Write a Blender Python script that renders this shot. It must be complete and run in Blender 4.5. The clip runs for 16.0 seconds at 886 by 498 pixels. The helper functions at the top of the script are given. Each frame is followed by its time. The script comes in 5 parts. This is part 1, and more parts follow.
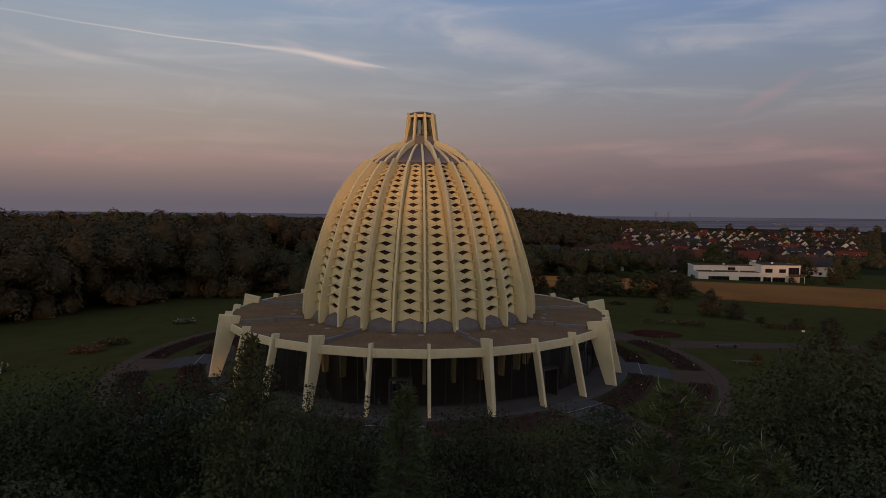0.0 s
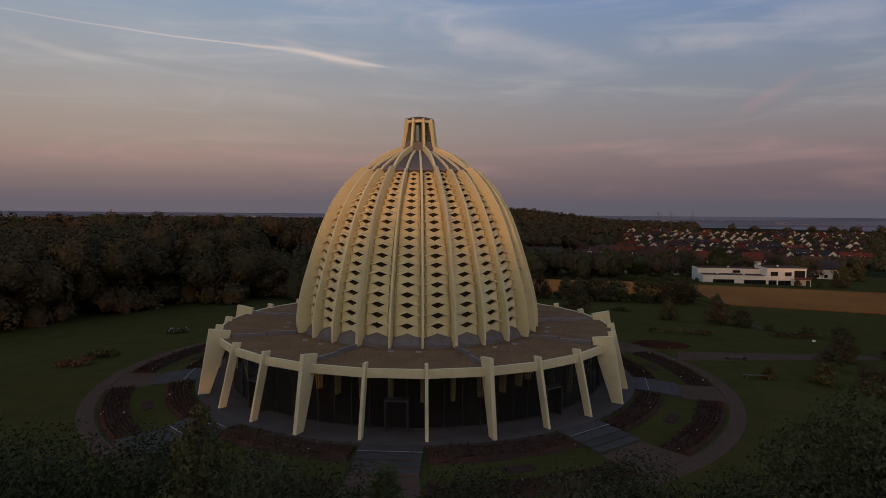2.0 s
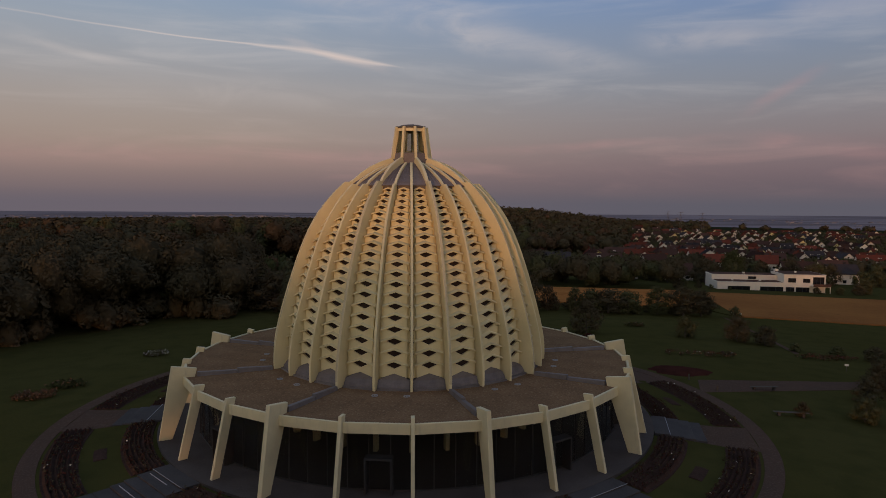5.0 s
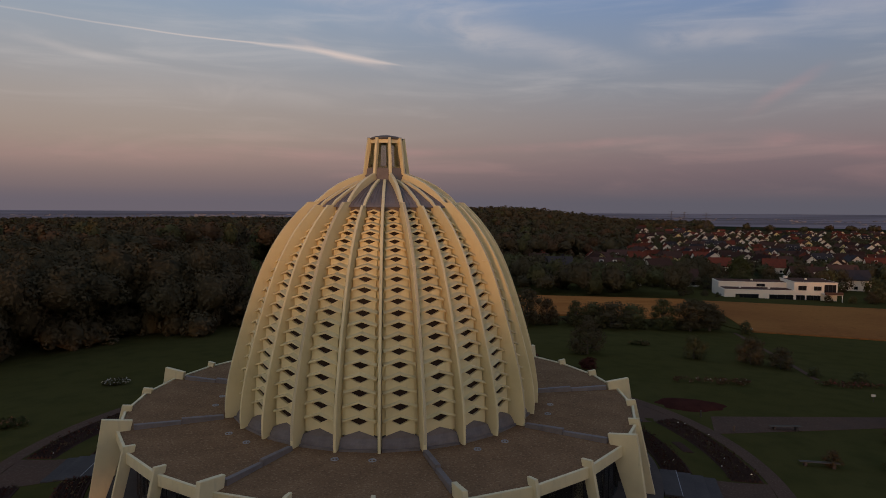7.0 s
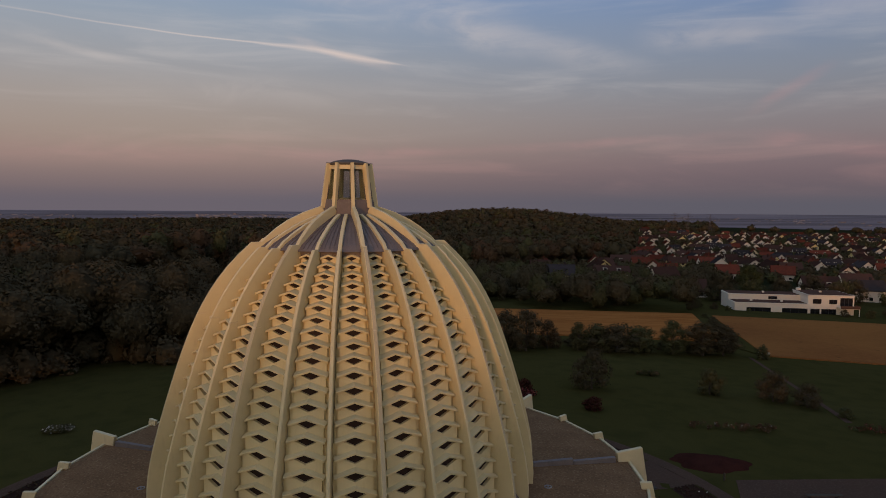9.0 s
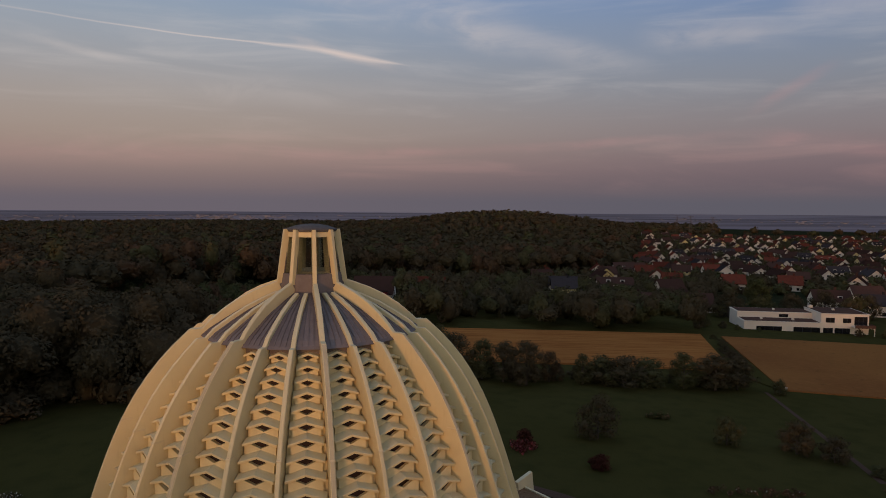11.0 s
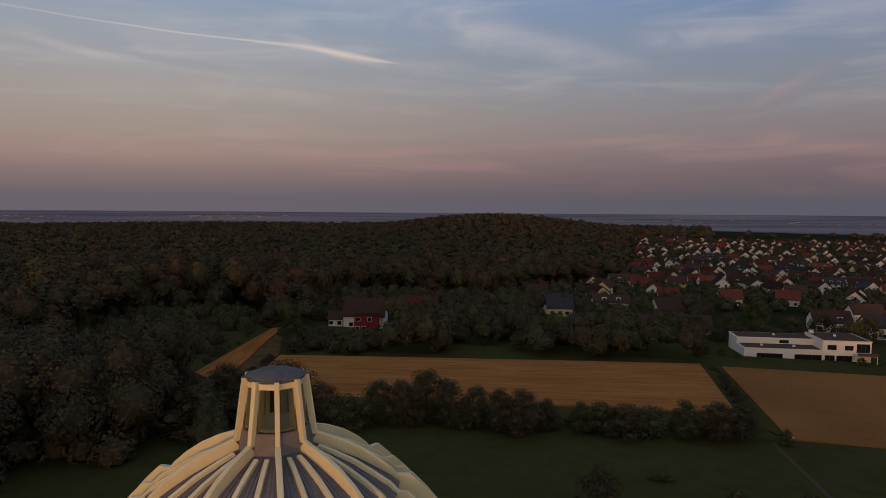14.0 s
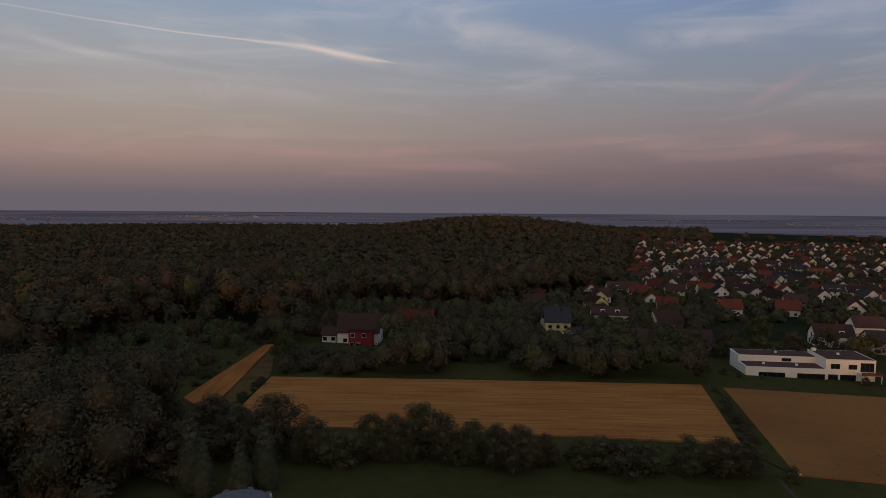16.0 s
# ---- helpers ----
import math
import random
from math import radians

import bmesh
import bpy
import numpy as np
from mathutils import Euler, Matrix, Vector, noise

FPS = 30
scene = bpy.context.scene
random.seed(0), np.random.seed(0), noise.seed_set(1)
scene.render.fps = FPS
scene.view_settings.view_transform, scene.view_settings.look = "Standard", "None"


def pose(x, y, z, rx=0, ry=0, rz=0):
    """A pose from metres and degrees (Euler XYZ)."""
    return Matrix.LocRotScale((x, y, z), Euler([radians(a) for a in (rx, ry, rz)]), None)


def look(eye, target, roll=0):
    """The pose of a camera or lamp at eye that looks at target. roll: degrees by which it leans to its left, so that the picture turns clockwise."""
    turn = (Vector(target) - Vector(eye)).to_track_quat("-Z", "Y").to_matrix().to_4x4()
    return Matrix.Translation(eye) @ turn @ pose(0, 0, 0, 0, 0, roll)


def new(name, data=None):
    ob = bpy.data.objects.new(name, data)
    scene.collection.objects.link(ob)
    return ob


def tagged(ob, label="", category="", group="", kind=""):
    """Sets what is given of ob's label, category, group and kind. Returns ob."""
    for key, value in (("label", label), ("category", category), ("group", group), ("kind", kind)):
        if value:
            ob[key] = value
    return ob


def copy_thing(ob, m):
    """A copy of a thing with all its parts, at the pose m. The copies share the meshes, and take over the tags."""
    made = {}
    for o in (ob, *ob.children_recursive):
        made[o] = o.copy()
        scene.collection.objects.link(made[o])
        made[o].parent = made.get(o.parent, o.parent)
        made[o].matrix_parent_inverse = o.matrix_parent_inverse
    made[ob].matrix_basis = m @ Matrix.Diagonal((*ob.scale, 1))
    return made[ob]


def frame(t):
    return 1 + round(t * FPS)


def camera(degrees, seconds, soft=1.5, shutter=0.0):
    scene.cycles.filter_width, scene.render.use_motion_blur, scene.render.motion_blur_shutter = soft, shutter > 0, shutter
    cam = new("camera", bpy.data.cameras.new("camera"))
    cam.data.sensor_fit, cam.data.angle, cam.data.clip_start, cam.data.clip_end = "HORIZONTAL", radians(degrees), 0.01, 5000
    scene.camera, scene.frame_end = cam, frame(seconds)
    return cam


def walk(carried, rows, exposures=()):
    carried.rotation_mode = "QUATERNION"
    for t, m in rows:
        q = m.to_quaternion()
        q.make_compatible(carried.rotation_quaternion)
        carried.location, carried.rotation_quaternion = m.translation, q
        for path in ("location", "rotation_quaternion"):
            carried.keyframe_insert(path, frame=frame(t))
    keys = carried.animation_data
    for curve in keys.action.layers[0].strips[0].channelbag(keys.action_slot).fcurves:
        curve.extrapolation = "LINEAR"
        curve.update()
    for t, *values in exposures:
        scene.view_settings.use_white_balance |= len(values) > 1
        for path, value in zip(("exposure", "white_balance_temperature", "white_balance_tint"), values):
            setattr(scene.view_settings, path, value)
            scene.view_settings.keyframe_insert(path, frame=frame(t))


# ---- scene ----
# ---------------------------------------------------------------- camera
cam = camera(68.74, 16.0, soft=0.9)
walk(cam, [
    (0.0, look((0.00, -76.78, 17.81), (1.41, -36.89, 15.15), 0.55)),
    (0.5, look((0.03, -76.23, 18.09), (1.43, -36.35, 15.42), 0.53)),
    (1.0, look((0.13, -75.56, 18.36), (1.49, -35.67, 15.69), 0.51)),
    (1.5, look((0.25, -74.78, 18.59), (1.57, -34.89, 15.91), 0.50)),
    (2.0, look((0.40, -73.94, 18.84), (1.69, -34.05, 16.15), 0.51)),
    (2.5, look((0.57, -73.02, 19.09), (1.79, -33.13, 16.39), 0.51)),
    (3.0, look((0.73, -71.94, 19.40), (1.84, -32.05, 16.68), 0.51)),
    (3.5, look((0.91, -70.68, 19.70), (1.90, -30.79, 16.96), 0.50)),
    (4.0, look((1.16, -69.34, 20.01), (2.07, -29.44, 17.26), 0.47)),
    (4.2, look((1.29, -68.75, 20.15), (2.18, -28.85, 17.40), 0.45)),
    (6.5, look((3.61, -60.16, 22.27), (4.27, -20.27, 19.44), 0.33)),
    (7.0, look((4.19, -57.88, 22.86), (4.83, -17.98, 20.01), 0.34)),
    (7.5, look((4.78, -55.39, 23.50), (5.40, -15.50, 20.64), 0.35)),
    (8.0, look((5.35, -52.90, 24.14), (5.91, -13.00, 21.28), 0.37)),
    (8.5, look((5.86, -50.38, 24.86), (6.37, -10.48, 21.98), 0.38)),
    (9.0, look((6.31, -47.65, 25.68), (6.80, -7.76, 22.81), 0.37)),
    (9.5, look((6.71, -44.95, 26.59), (7.16, -5.06, 23.73), 0.37)),
    (10.0, look((7.09, -42.64, 27.67), (7.50, -2.75, 24.80), 0.37)),
    (12.5, look((7.73, -36.01, 33.86), (8.30, 3.88, 30.97), 0.44)),
    (13.0, look((7.75, -35.05, 35.04), (8.46, 4.83, 32.14), 0.43)),
    (13.5, look((7.80, -34.11, 36.25), (8.57, 5.77, 33.32), 0.43)),
    (14.0, look((7.97, -33.13, 37.43), (8.76, 6.75, 34.49), 0.43)),
    (14.5, look((8.12, -32.10, 38.57), (8.95, 7.79, 35.64), 0.43)),
    (15.0, look((8.16, -31.02, 39.75), (9.03, 8.86, 36.81), 0.43)),
    (15.5, look((8.34, -29.83, 40.98), (9.26, 10.05, 38.02), 0.42)),
    (16.0, look((8.53, -28.60, 42.21), (9.48, 11.27, 39.24), 0.42)),
])

# ---------------------------------------------------------------- helpers


def lin(r, g, b):
    """A colour given in 0..255 display values, made linear."""
    out = []
    for c in (r, g, b):
        c /= 255
        out.append(c / 12.92 if c <= 0.04045 else ((c + 0.055) / 1.055) ** 2.4)
    return (*out, 1)


def smooth(a, b, x):
    t = np.clip((np.asarray(x, float) - a) / (b - a), 0, 1)
    return t * t * (3 - 2 * t)


PITCH = 360 / 27              # 27 bays round the dome
TURN = 2.18                   # turn of the pillar that faces the approach


def bearing(k):
    """The turn, in degrees about the axis, of pillar k; main pillars are the multiples of three."""
    return TURN + (k - 2) * PITCH


def polar(r, degrees):
    a = radians(degrees)
    return r * math.sin(a), -r * math.cos(a)


def ground_z(x, y):
    """The lie of the land: a hilltop that falls away to fields, a wooded hill and a far plain."""
    x, y = np.asarray(x, float), np.asarray(y, float)
    r = np.hypot(x, y)
    z = -0.25 - 0.5 * smooth(24, 31, r)
    z = z - 30 * (1 - np.exp(-np.maximum(0, r - 34) / 560))
    z = z + 7 * np.exp(-((x + 150) / 120) ** 2 - ((y - 230) / 130) ** 2)
    z = z + 29 * np.exp(-((x - 130) / 200) ** 2 - ((y - 1150) / 270) ** 2)
    z = z + 6 * np.exp(-((x + 430) / 260) ** 2 - ((y - 1050) / 330) ** 2)
    z = z - 5 * np.exp(-((x - 300) / 240) ** 2 - ((y - 560) / 200) ** 2)
    return z - 20 * smooth(1450, 2500, r)


class Shape:
    """Collects corners and faces of one mesh."""

    def __init__(self):
        self.v, self.f, self.m = [], [], []

    def add(self, verts, faces, slot=0):
        n = len(self.v)
        self.v += [tuple(p) for p in verts]
        self.f += [tuple(n + i for i in face) for face in faces]
        self.m += [slot] * len(faces)
        return self

    def box(self, x0, x1, y0, y1, z0, z1, slot=0, m=None):
        v = [Vector((x, y, z)) for z in (z0, z1) for y in (y0, y1) for x in (x0, x1)]
        if m is not None:
            v = [m @ p for p in v]
        return self.add(v, [(0, 2, 3, 1), (4, 5, 7, 6), (0, 1, 5, 4), (2, 6, 7, 3), (0, 4, 6, 2), (1, 3, 7, 5)], slot)

    def prism(self, low, high, slot=0):
        """Two outlines of as many corners, joined by sides."""
        n = len(low)
        faces = [tuple(range(n))[::-1], tuple(range(n, 2 * n))]
        faces += [(i, (i + 1) % n, n + (i + 1) % n, n + i) for i in range(n)]
        return self.add(list(low) + list(high), faces, slot)

    def strip(self, rings, closed=False, slot=0):
        """Rows of as many points, joined by quads."""
        n = len(rings[0])
        faces = []
        for j in range(len(rings) - 1):
            for i in range(n if closed else n - 1):
                a, b = j * n + i, j * n + (i + 1) % n
                faces.append((a, b, b + n, a + n))
        return self.add([p for ring in rings for p in ring], faces, slot)

    def mesh(self, name, mats, bevel=0.0, shade=False):
        me = bpy.data.meshes.new(name)
        me.from_pydata(self.v, [], self.f)
        mats = mats if isinstance(mats, (list, tuple)) else [mats]
        for mat in mats:
            me.materials.append(mat)
        me.polygons.foreach_set("material_index", self.m)
        bm = bmesh.new()
        bm.from_mesh(me)
        bmesh.ops.recalc_face_normals(bm, faces=bm.faces)
        if bevel:
            edges = [e for e in bm.edges if len(e.link_faces) == 2 and e.calc_face_angle(0) > 0.5]
            bmesh.ops.bevel(bm, geom=edges, offset=bevel, segments=1, affect="EDGES")
        bm.to_mesh(me)
        bm.free()
        if shade:
            me.polygons.foreach_set("use_smooth", [True] * len(me.polygons))
        me.update()
        return me


def big_mesh(name, verts, faces, mats, index=None, shade=False):
    """A mesh from arrays: faces all of three or all of four corners."""
    me = bpy.data.meshes.new(name)
    verts, faces = np.asarray(verts, np.float32), np.asarray(faces, np.int32)
    k = faces.shape[1]
    me.vertices.add(len(verts))
    me.vertices.foreach_set("co", verts.ravel())
    me.loops.add(faces.size)
    me.loops.foreach_set("vertex_index", faces.ravel())
    me.polygons.add(len(faces))
    me.polygons.foreach_set("loop_start", np.arange(0, faces.size, k, dtype=np.int32))
    for mat in mats if isinstance(mats, (list, tuple)) else [mats]:
        me.materials.append(mat)
    if index is not None:
        me.polygons.foreach_set("material_index", np.asarray(index, np.int32))
    if shade:
        me.polygons.foreach_set("use_smooth", np.ones(len(faces), bool))
    me.update(calc_edges=True)
    return me


def thing(name, label, category, group="", at=(0, 0, 0), turn=0.0):
    ob = tagged(new(name), label, category, group)
    ob.empty_display_size = 0.2
    ob.location, ob.rotation_euler = at, (0, 0, radians(turn))
    return ob


def part(name, me, parent, label="", turn=0.0, at=(0, 0, 0)):
    """One mesh object under a thing or a part, at a turn about the parent's upright axis."""
    ob = new(name, me)
    ob.parent = parent
    ob.location, ob.rotation_euler = at, (0, 0, radians(turn))
    return tagged(ob, label)


def setting(name, me, label, category):
    return tagged(new(name, me), label, category, kind="structure")


# ---------------------------------------------------------------- sky and light
GLOW = Vector((-0.12, -0.98, 0.05)).normalized()     # where the sun stands, just at the horizon


def make_world():
    world = bpy.data.worlds.new("dusk_sky")
    scene.world = world
    world.use_nodes = True
    nt = world.node_tree
    nt.nodes.clear()
    N, L = nt.nodes.new, nt.links.new

    def math_(op, a, b=None, c=None, clamp=False):
        n = N("ShaderNodeMath")
        n.operation, n.use_clamp = op, clamp
        for i, s in enumerate((a, b, c)):
            if s is None:
                continue
            if isinstance(s, (int, float)):
                n.inputs[i].default_value = s
            else:
                L(s, n.inputs[i])
        return n.outputs[0]

    def step(x, a, b, lo=0.0, hi=1.0):
        n = N("ShaderNodeMapRange")
        n.interpolation_type = "SMOOTHSTEP"
        L(x, n.inputs[0])
        for i, s in enumerate((a, b, lo, hi)):
            n.inputs[1 + i].default_value = s
        return n.outputs[0]

    def ramp(x, stops):
        n = N("ShaderNodeValToRGB")
        n.color_ramp.interpolation = "B_SPLINE"
        while len(n.color_ramp.elements) < len(stops):
            n.color_ramp.elements.new(0.5)
        for e, (p, c) in zip(n.color_ramp.elements, stops):
            e.position, e.color = p, c
        L(x, n.inputs[0])
        return n.outputs[0]

    def mix(f, a, b, kind="MIX"):
        n = N("ShaderNodeMix")
        n.data_type, n.blend_type = "RGBA", kind
        for i, s in ((0, f), (6, a), (7, b)):
            if isinstance(s, (int, float)):
                n.inputs[i].default_value = s
            elif isinstance(s, tuple):
                n.inputs[i].default_value = s
            else:
                L(s, n.inputs[i])
        return n.outputs[2]

    co = N("ShaderNodeTexCoord")
    sep = N("ShaderNodeSeparateXYZ")
    L(co.outputs["Generated"], sep.inputs[0])
    x, y, z = sep.outputs
    h = math_("DIVIDE", z, 0.5, clamp=True)            # 0 at the horizon, 1 at 30 degrees
    warm = ramp(h, SKY_WARM)
    cool = ramp(h, SKY_COOL)
    side = step(x, -0.45, 0.55)
    sky = mix(side, warm, cool)
    # thin streaks of high cloud, lit pink from below the horizon
    mp = N("ShaderNodeMapping")
    mp.inputs["Scale"].default_value = (2.2, 2.2, 17)
    mp.inputs["Rotation"].default_value = (0, 0.10, 0)
    L(co.outputs["Generated"], mp.inputs[0])
    ns = N("ShaderNodeTexNoise")
    ns.inputs["Scale"].default_value, ns.inputs["Detail"].default_value = 1.6, 7
    ns.inputs["Roughness"].default_value, ns.inputs["Distortion"].default_value = 0.55, 0.6
    L(mp.outputs[0], ns.inputs[0])
    veil = math_("MULTIPLY", step(ns.outputs[0], 0.45, 0.75), step(z, 0.03, 0.2))
    sky = mix(math_("MULTIPLY", veil, 0.22), sky, lin(196, 188, 184))
    low = math_("MULTIPLY", step(ns.outputs[0], 0.5, 0.72), math_("MULTIPLY", step(z, 0.0, 0.05), step(z, 0.16, 0.07)))
    sky = mix(math_("MULTIPLY", low, 0.16), sky, lin(172, 132, 126))
    # the long vapour trail: a thin slanting line that frays towards its lower end
    az = math_("ARCTAN2", x, y)
    el = math_("ARCSINE", z)
    wob = N("ShaderNodeTexNoise")
    wob.inputs["Scale"].default_value, wob.inputs["Detail"].default_value = 9, 5
    L(co.outputs["Generated"], wob.inputs[0])
    az0 = math_("ADD", az, 0.18)
    line = math_("SUBTRACT", 0.2222, math_("MULTIPLY", az0, 0.041))
    line = math_("SUBTRACT", line, math_("MULTIPLY", math_("MAXIMUM", az0, 0), 0.099))
    off = math_("SUBTRACT", el, line)
    off = math_("ADD", off, math_("MULTIPLY", math_("SUBTRACT", wob.outputs[0], 0.5), 0.006))
    wide = math_("ADD", step(az, -0.30, -0.17, 0.0016, 0.0058), step(az, -0.12, -0.045, 0.0, -0.004))
    body = math_("SUBTRACT", 1, math_("DIVIDE", math_("ABSOLUTE", off), wide), clamp=True)
    ends = math_("MULTIPLY", step(az, -0.62, -0.30, 0.35, 1.0), step(az, -0.035, -0.08))
    trail = math_("MULTIPLY", body, ends)
    sky = mix(math_("MULTIPLY", trail, 0.42), sky, lin(218, 198, 186))
    # single wisps of high cloud, each along its own slanting line
    grain = N("ShaderNodeTexNoise")
    grain.inputs["Scale"].default_value, grain.inputs["Detail"].default_value = 5, 8
    grain.inputs["Roughness"].default_value, grain.inputs["Distortion"].default_value = 0.6, 0.8
    mg = N("ShaderNodeMapping")
    mg.inputs["Scale"].default_value = (1.5, 1.5, 5)
    L(co.outputs["Generated"], mg.inputs[0])
    L(mg.outputs[0], grain.inputs[0])
    for a0, e0, a1, e1, width, force, tint in WISPS:
        a0, e0, a1, e1, width = (radians(q) for q in (a0, e0, a1, e1, width))
        run = math.hypot(a1 - a0, e1 - e0)
        ca, sa = (a1 - a0) / run, (e1 - e0) / run
        da, de = math_("SUBTRACT", az, a0), math_("SUBTRACT", el, e0)
        along = math_("DIVIDE", math_("ADD", math_("MULTIPLY", da, ca), math_("MULTIPLY", de, sa)), run)
        across = math_("SUBTRACT", math_("MULTIPLY", de, ca), math_("MULTIPLY", da, sa))
        across = math_("ADD", across, math_("MULTIPLY", math_("SUBTRACT", wob.outputs[0], 0.5), width * 1.2))
        core = step(math_("DIVIDE", math_("ABSOLUTE", across), width), 1.0, 0.0)
        core = math_("MULTIPLY", core, math_("MULTIPLY", step(along, -0.1, 0.3), step(along, 1.1, 0.65)))
        core = math_("MULTIPLY", core, step(grain.outputs[0], 0.32, 0.62, 0.25, 1.0))
        sky = mix(math_("MULTIPLY", core, force), sky, tint)
    # the bright quarter of the sky where the sun stands
    dot = N("ShaderNodeVectorMath")
    dot.operation = "DOT_PRODUCT"
    L(co.outputs["Generated"], dot.inputs[0])
    dot.inputs[1].default_value = GLOW
    near = math_("POWER", math_("MAXIMUM", dot.outputs["Value"], 0), 0.7)
    glow = math_("MULTIPLY", near, math_("POWER", 2.718, math_("MULTIPLY", math_("ABSOLUTE", z), -3.2)))
    sky = mix(glow, sky, GLOW_COLOUR, "ADD")
    bg = N("ShaderNodeBackground")
    L(sky, bg.inputs[0])
    bg.inputs[1].default_value = SKY_STRENGTH
    out = N("ShaderNodeOutputWorld")
    L(bg.outputs[0], out.inputs[0])


# wisps: bearing and height of both ends and half width, in degrees, then strength and tint
PALE, ROSY = lin(196, 184, 178), lin(178, 132, 130)
WISPS = [(-14, 18.2, 8, 14.4, 2.6, 0.30, PALE), (0, 15.2, 18, 11.2, 1.7, 0.24, PALE), (17, 13.9, 29, 12.6, 1.6, 0.26, PALE),
         (28, 15.5, 37, 13.6, 1.6, 0.20, PALE), (25.6, 7.2, 31.5, 10.6, 0.7, 0.17, ROSY), (26, 5.2, 37, 4.2, 1.2, 0.26, ROSY),
         (-34, 12.2, -24, 10.6, 0.5, 0.20, PALE), (-10, 3.9, 26, 5.6, 0.6, 0.20, ROSY), (-40, 3.6, 0, 4.0, 1.3, 0.15, ROSY),
         (-12.5, 13.4, -3.6, 11.5, 0.6, 0.34, lin(210, 186, 174)), (-30, 8.5, -2, 9.6, 1.8, 0.14, PALE)]
SKY_STRENGTH = 1.22
GLOW_COLOUR = (1.06, 0.73, 0.39, 1)
SKY_WARM = [(0.00, lin(94, 88, 97)), (0.04, lin(106, 94, 97)), (0.11, lin(136, 115, 109)), (0.20, lin(149, 133, 122)), (0.34, lin(147, 143, 142)), (0.50, lin(136, 147, 160)), (0.62, lin(123, 142, 167)), (1.00, lin(110, 131, 162))]
SKY_COOL = [(0.00, lin(83, 82, 92)), (0.04, lin(93, 84, 90)), (0.11, lin(111, 94, 98)), (0.20, lin(125, 113, 113)), (0.34, lin(121, 126, 134)), (0.50, lin(112, 127, 152)), (0.62, lin(101, 124, 162)), (1.00, lin(93, 119, 158))]
make_world()

sun = new("sun", bpy.data.lights.new("sun", "SUN"))
sun.data.energy, sun.data.angle, sun.data.color = 1.2, radians(4), (1.0, 0.44, 0.18)
sun.matrix_world = look((0, 0, 60), (14, 58, 59.3))


# ---------------------------------------------------------------- materials
def material(name, base, rough=0.7, metal=0.0, spots=(), bump=0.0, bump_scale=8.0, island=0.0, spec=0.5, coords="Object"):
    """A node material. spots: (colour, scale, detail, low, high, strength) layers of noise over the base colour.
    island: how far each separate piece or object differs in brightness."""
    mat = bpy.data.materials.new(name)
    mat.use_nodes = True
    nt = mat.node_tree
    N, L = nt.nodes.new, nt.links.new
    b = nt.nodes["Principled BSDF"]
    b.inputs["Roughness"].default_value, b.inputs["Metallic"].default_value = rough, metal
    b.inputs["Specular IOR Level"].default_value = spec
    if coords == "World":
        co = N("ShaderNodeNewGeometry").outputs["Position"]
    else:
        co = N("ShaderNodeTexCoord").outputs[coords]
    colour = None

    def noise_(scale, detail, stretch=None):
        n = N("ShaderNodeTexNoise")
        n.inputs["Scale"].default_value, n.inputs["Detail"].default_value = scale, detail
        if stretch:
            mp = N("ShaderNodeMapping")
            mp.inputs["Scale"].default_value = stretch
            L(co, mp.inputs[0])
            L(mp.outputs[0], n.inputs[0])
        else:
            L(co, n.inputs[0])
        return n.outputs[0]

    rgb = N("ShaderNodeRGB")
    rgb.outputs[0].default_value = (*base, 1)
    colour = rgb.outputs[0]
    for spot in spots:
        c, scale, detail, lo, hi, strength = spot[:6]
        mr = N("ShaderNodeMapRange")
        L(noise_(scale, detail, spot[6] if len(spot) > 6 else None), mr.inputs[0])
        for i, v in enumerate((lo, hi, 0, strength)):
            mr.inputs[1 + i].default_value = v
        mx = N("ShaderNodeMix")
        mx.data_type = "RGBA"
        L(mr.outputs[0], mx.inputs[0])
        L(colour, mx.inputs[6])
        mx.inputs[7].default_value = (*c, 1)
        colour = mx.outputs[2]
    if island:
        pick = N("ShaderNodeNewGeometry").outputs["Random Per Island"]
        rnd = N("ShaderNodeObjectInfo").outputs["Random"]
        add = N("ShaderNodeMath")
        add.operation = "ADD"
        L(pick, add.inputs[0]), L(rnd, add.inputs[1])
        fr = N("ShaderNodeMath")
        fr.operation = "FRACT"
        L(add.outputs[0], fr.inputs[0])
        mr = N("ShaderNodeMapRange")
        L(fr.outputs[0], mr.inputs[0])
        mr.inputs[3].default_value, mr.inputs[4].default_value = 1 - island, 1 + island
        hs = N("ShaderNodeHueSaturation")
        L(mr.outputs[0], hs.inputs["Value"])
        L(colour, hs.inputs["Color"])
        colour = hs.outputs[0]
    L(colour, b.inputs["Base Color"])
    if bump:
        bp = N("ShaderNodeBump")
        bp.inputs["Strength"].default_value, bp.inputs["Distance"].default_value = 1.0, bump
        L(noise_(bump_scale, 6), bp.inputs["Height"])
        L(bp.outputs[0], b.inputs["Normal"])
    return mat


def glass_material(name, tint, rough=0.03, ior=1.3):
    mat = bpy.data.materials.new(name)
    mat.use_nodes = True
    b = mat.node_tree.nodes["Principled BSDF"]
    b.inputs["Base Color"].default_value = (*tint, 1)
    b.inputs["Roughness"].default_value = rough
    b.inputs["Transmission Weight"].default_value = 1.0
    b.inputs["IOR"].default_value = ior
    return mat


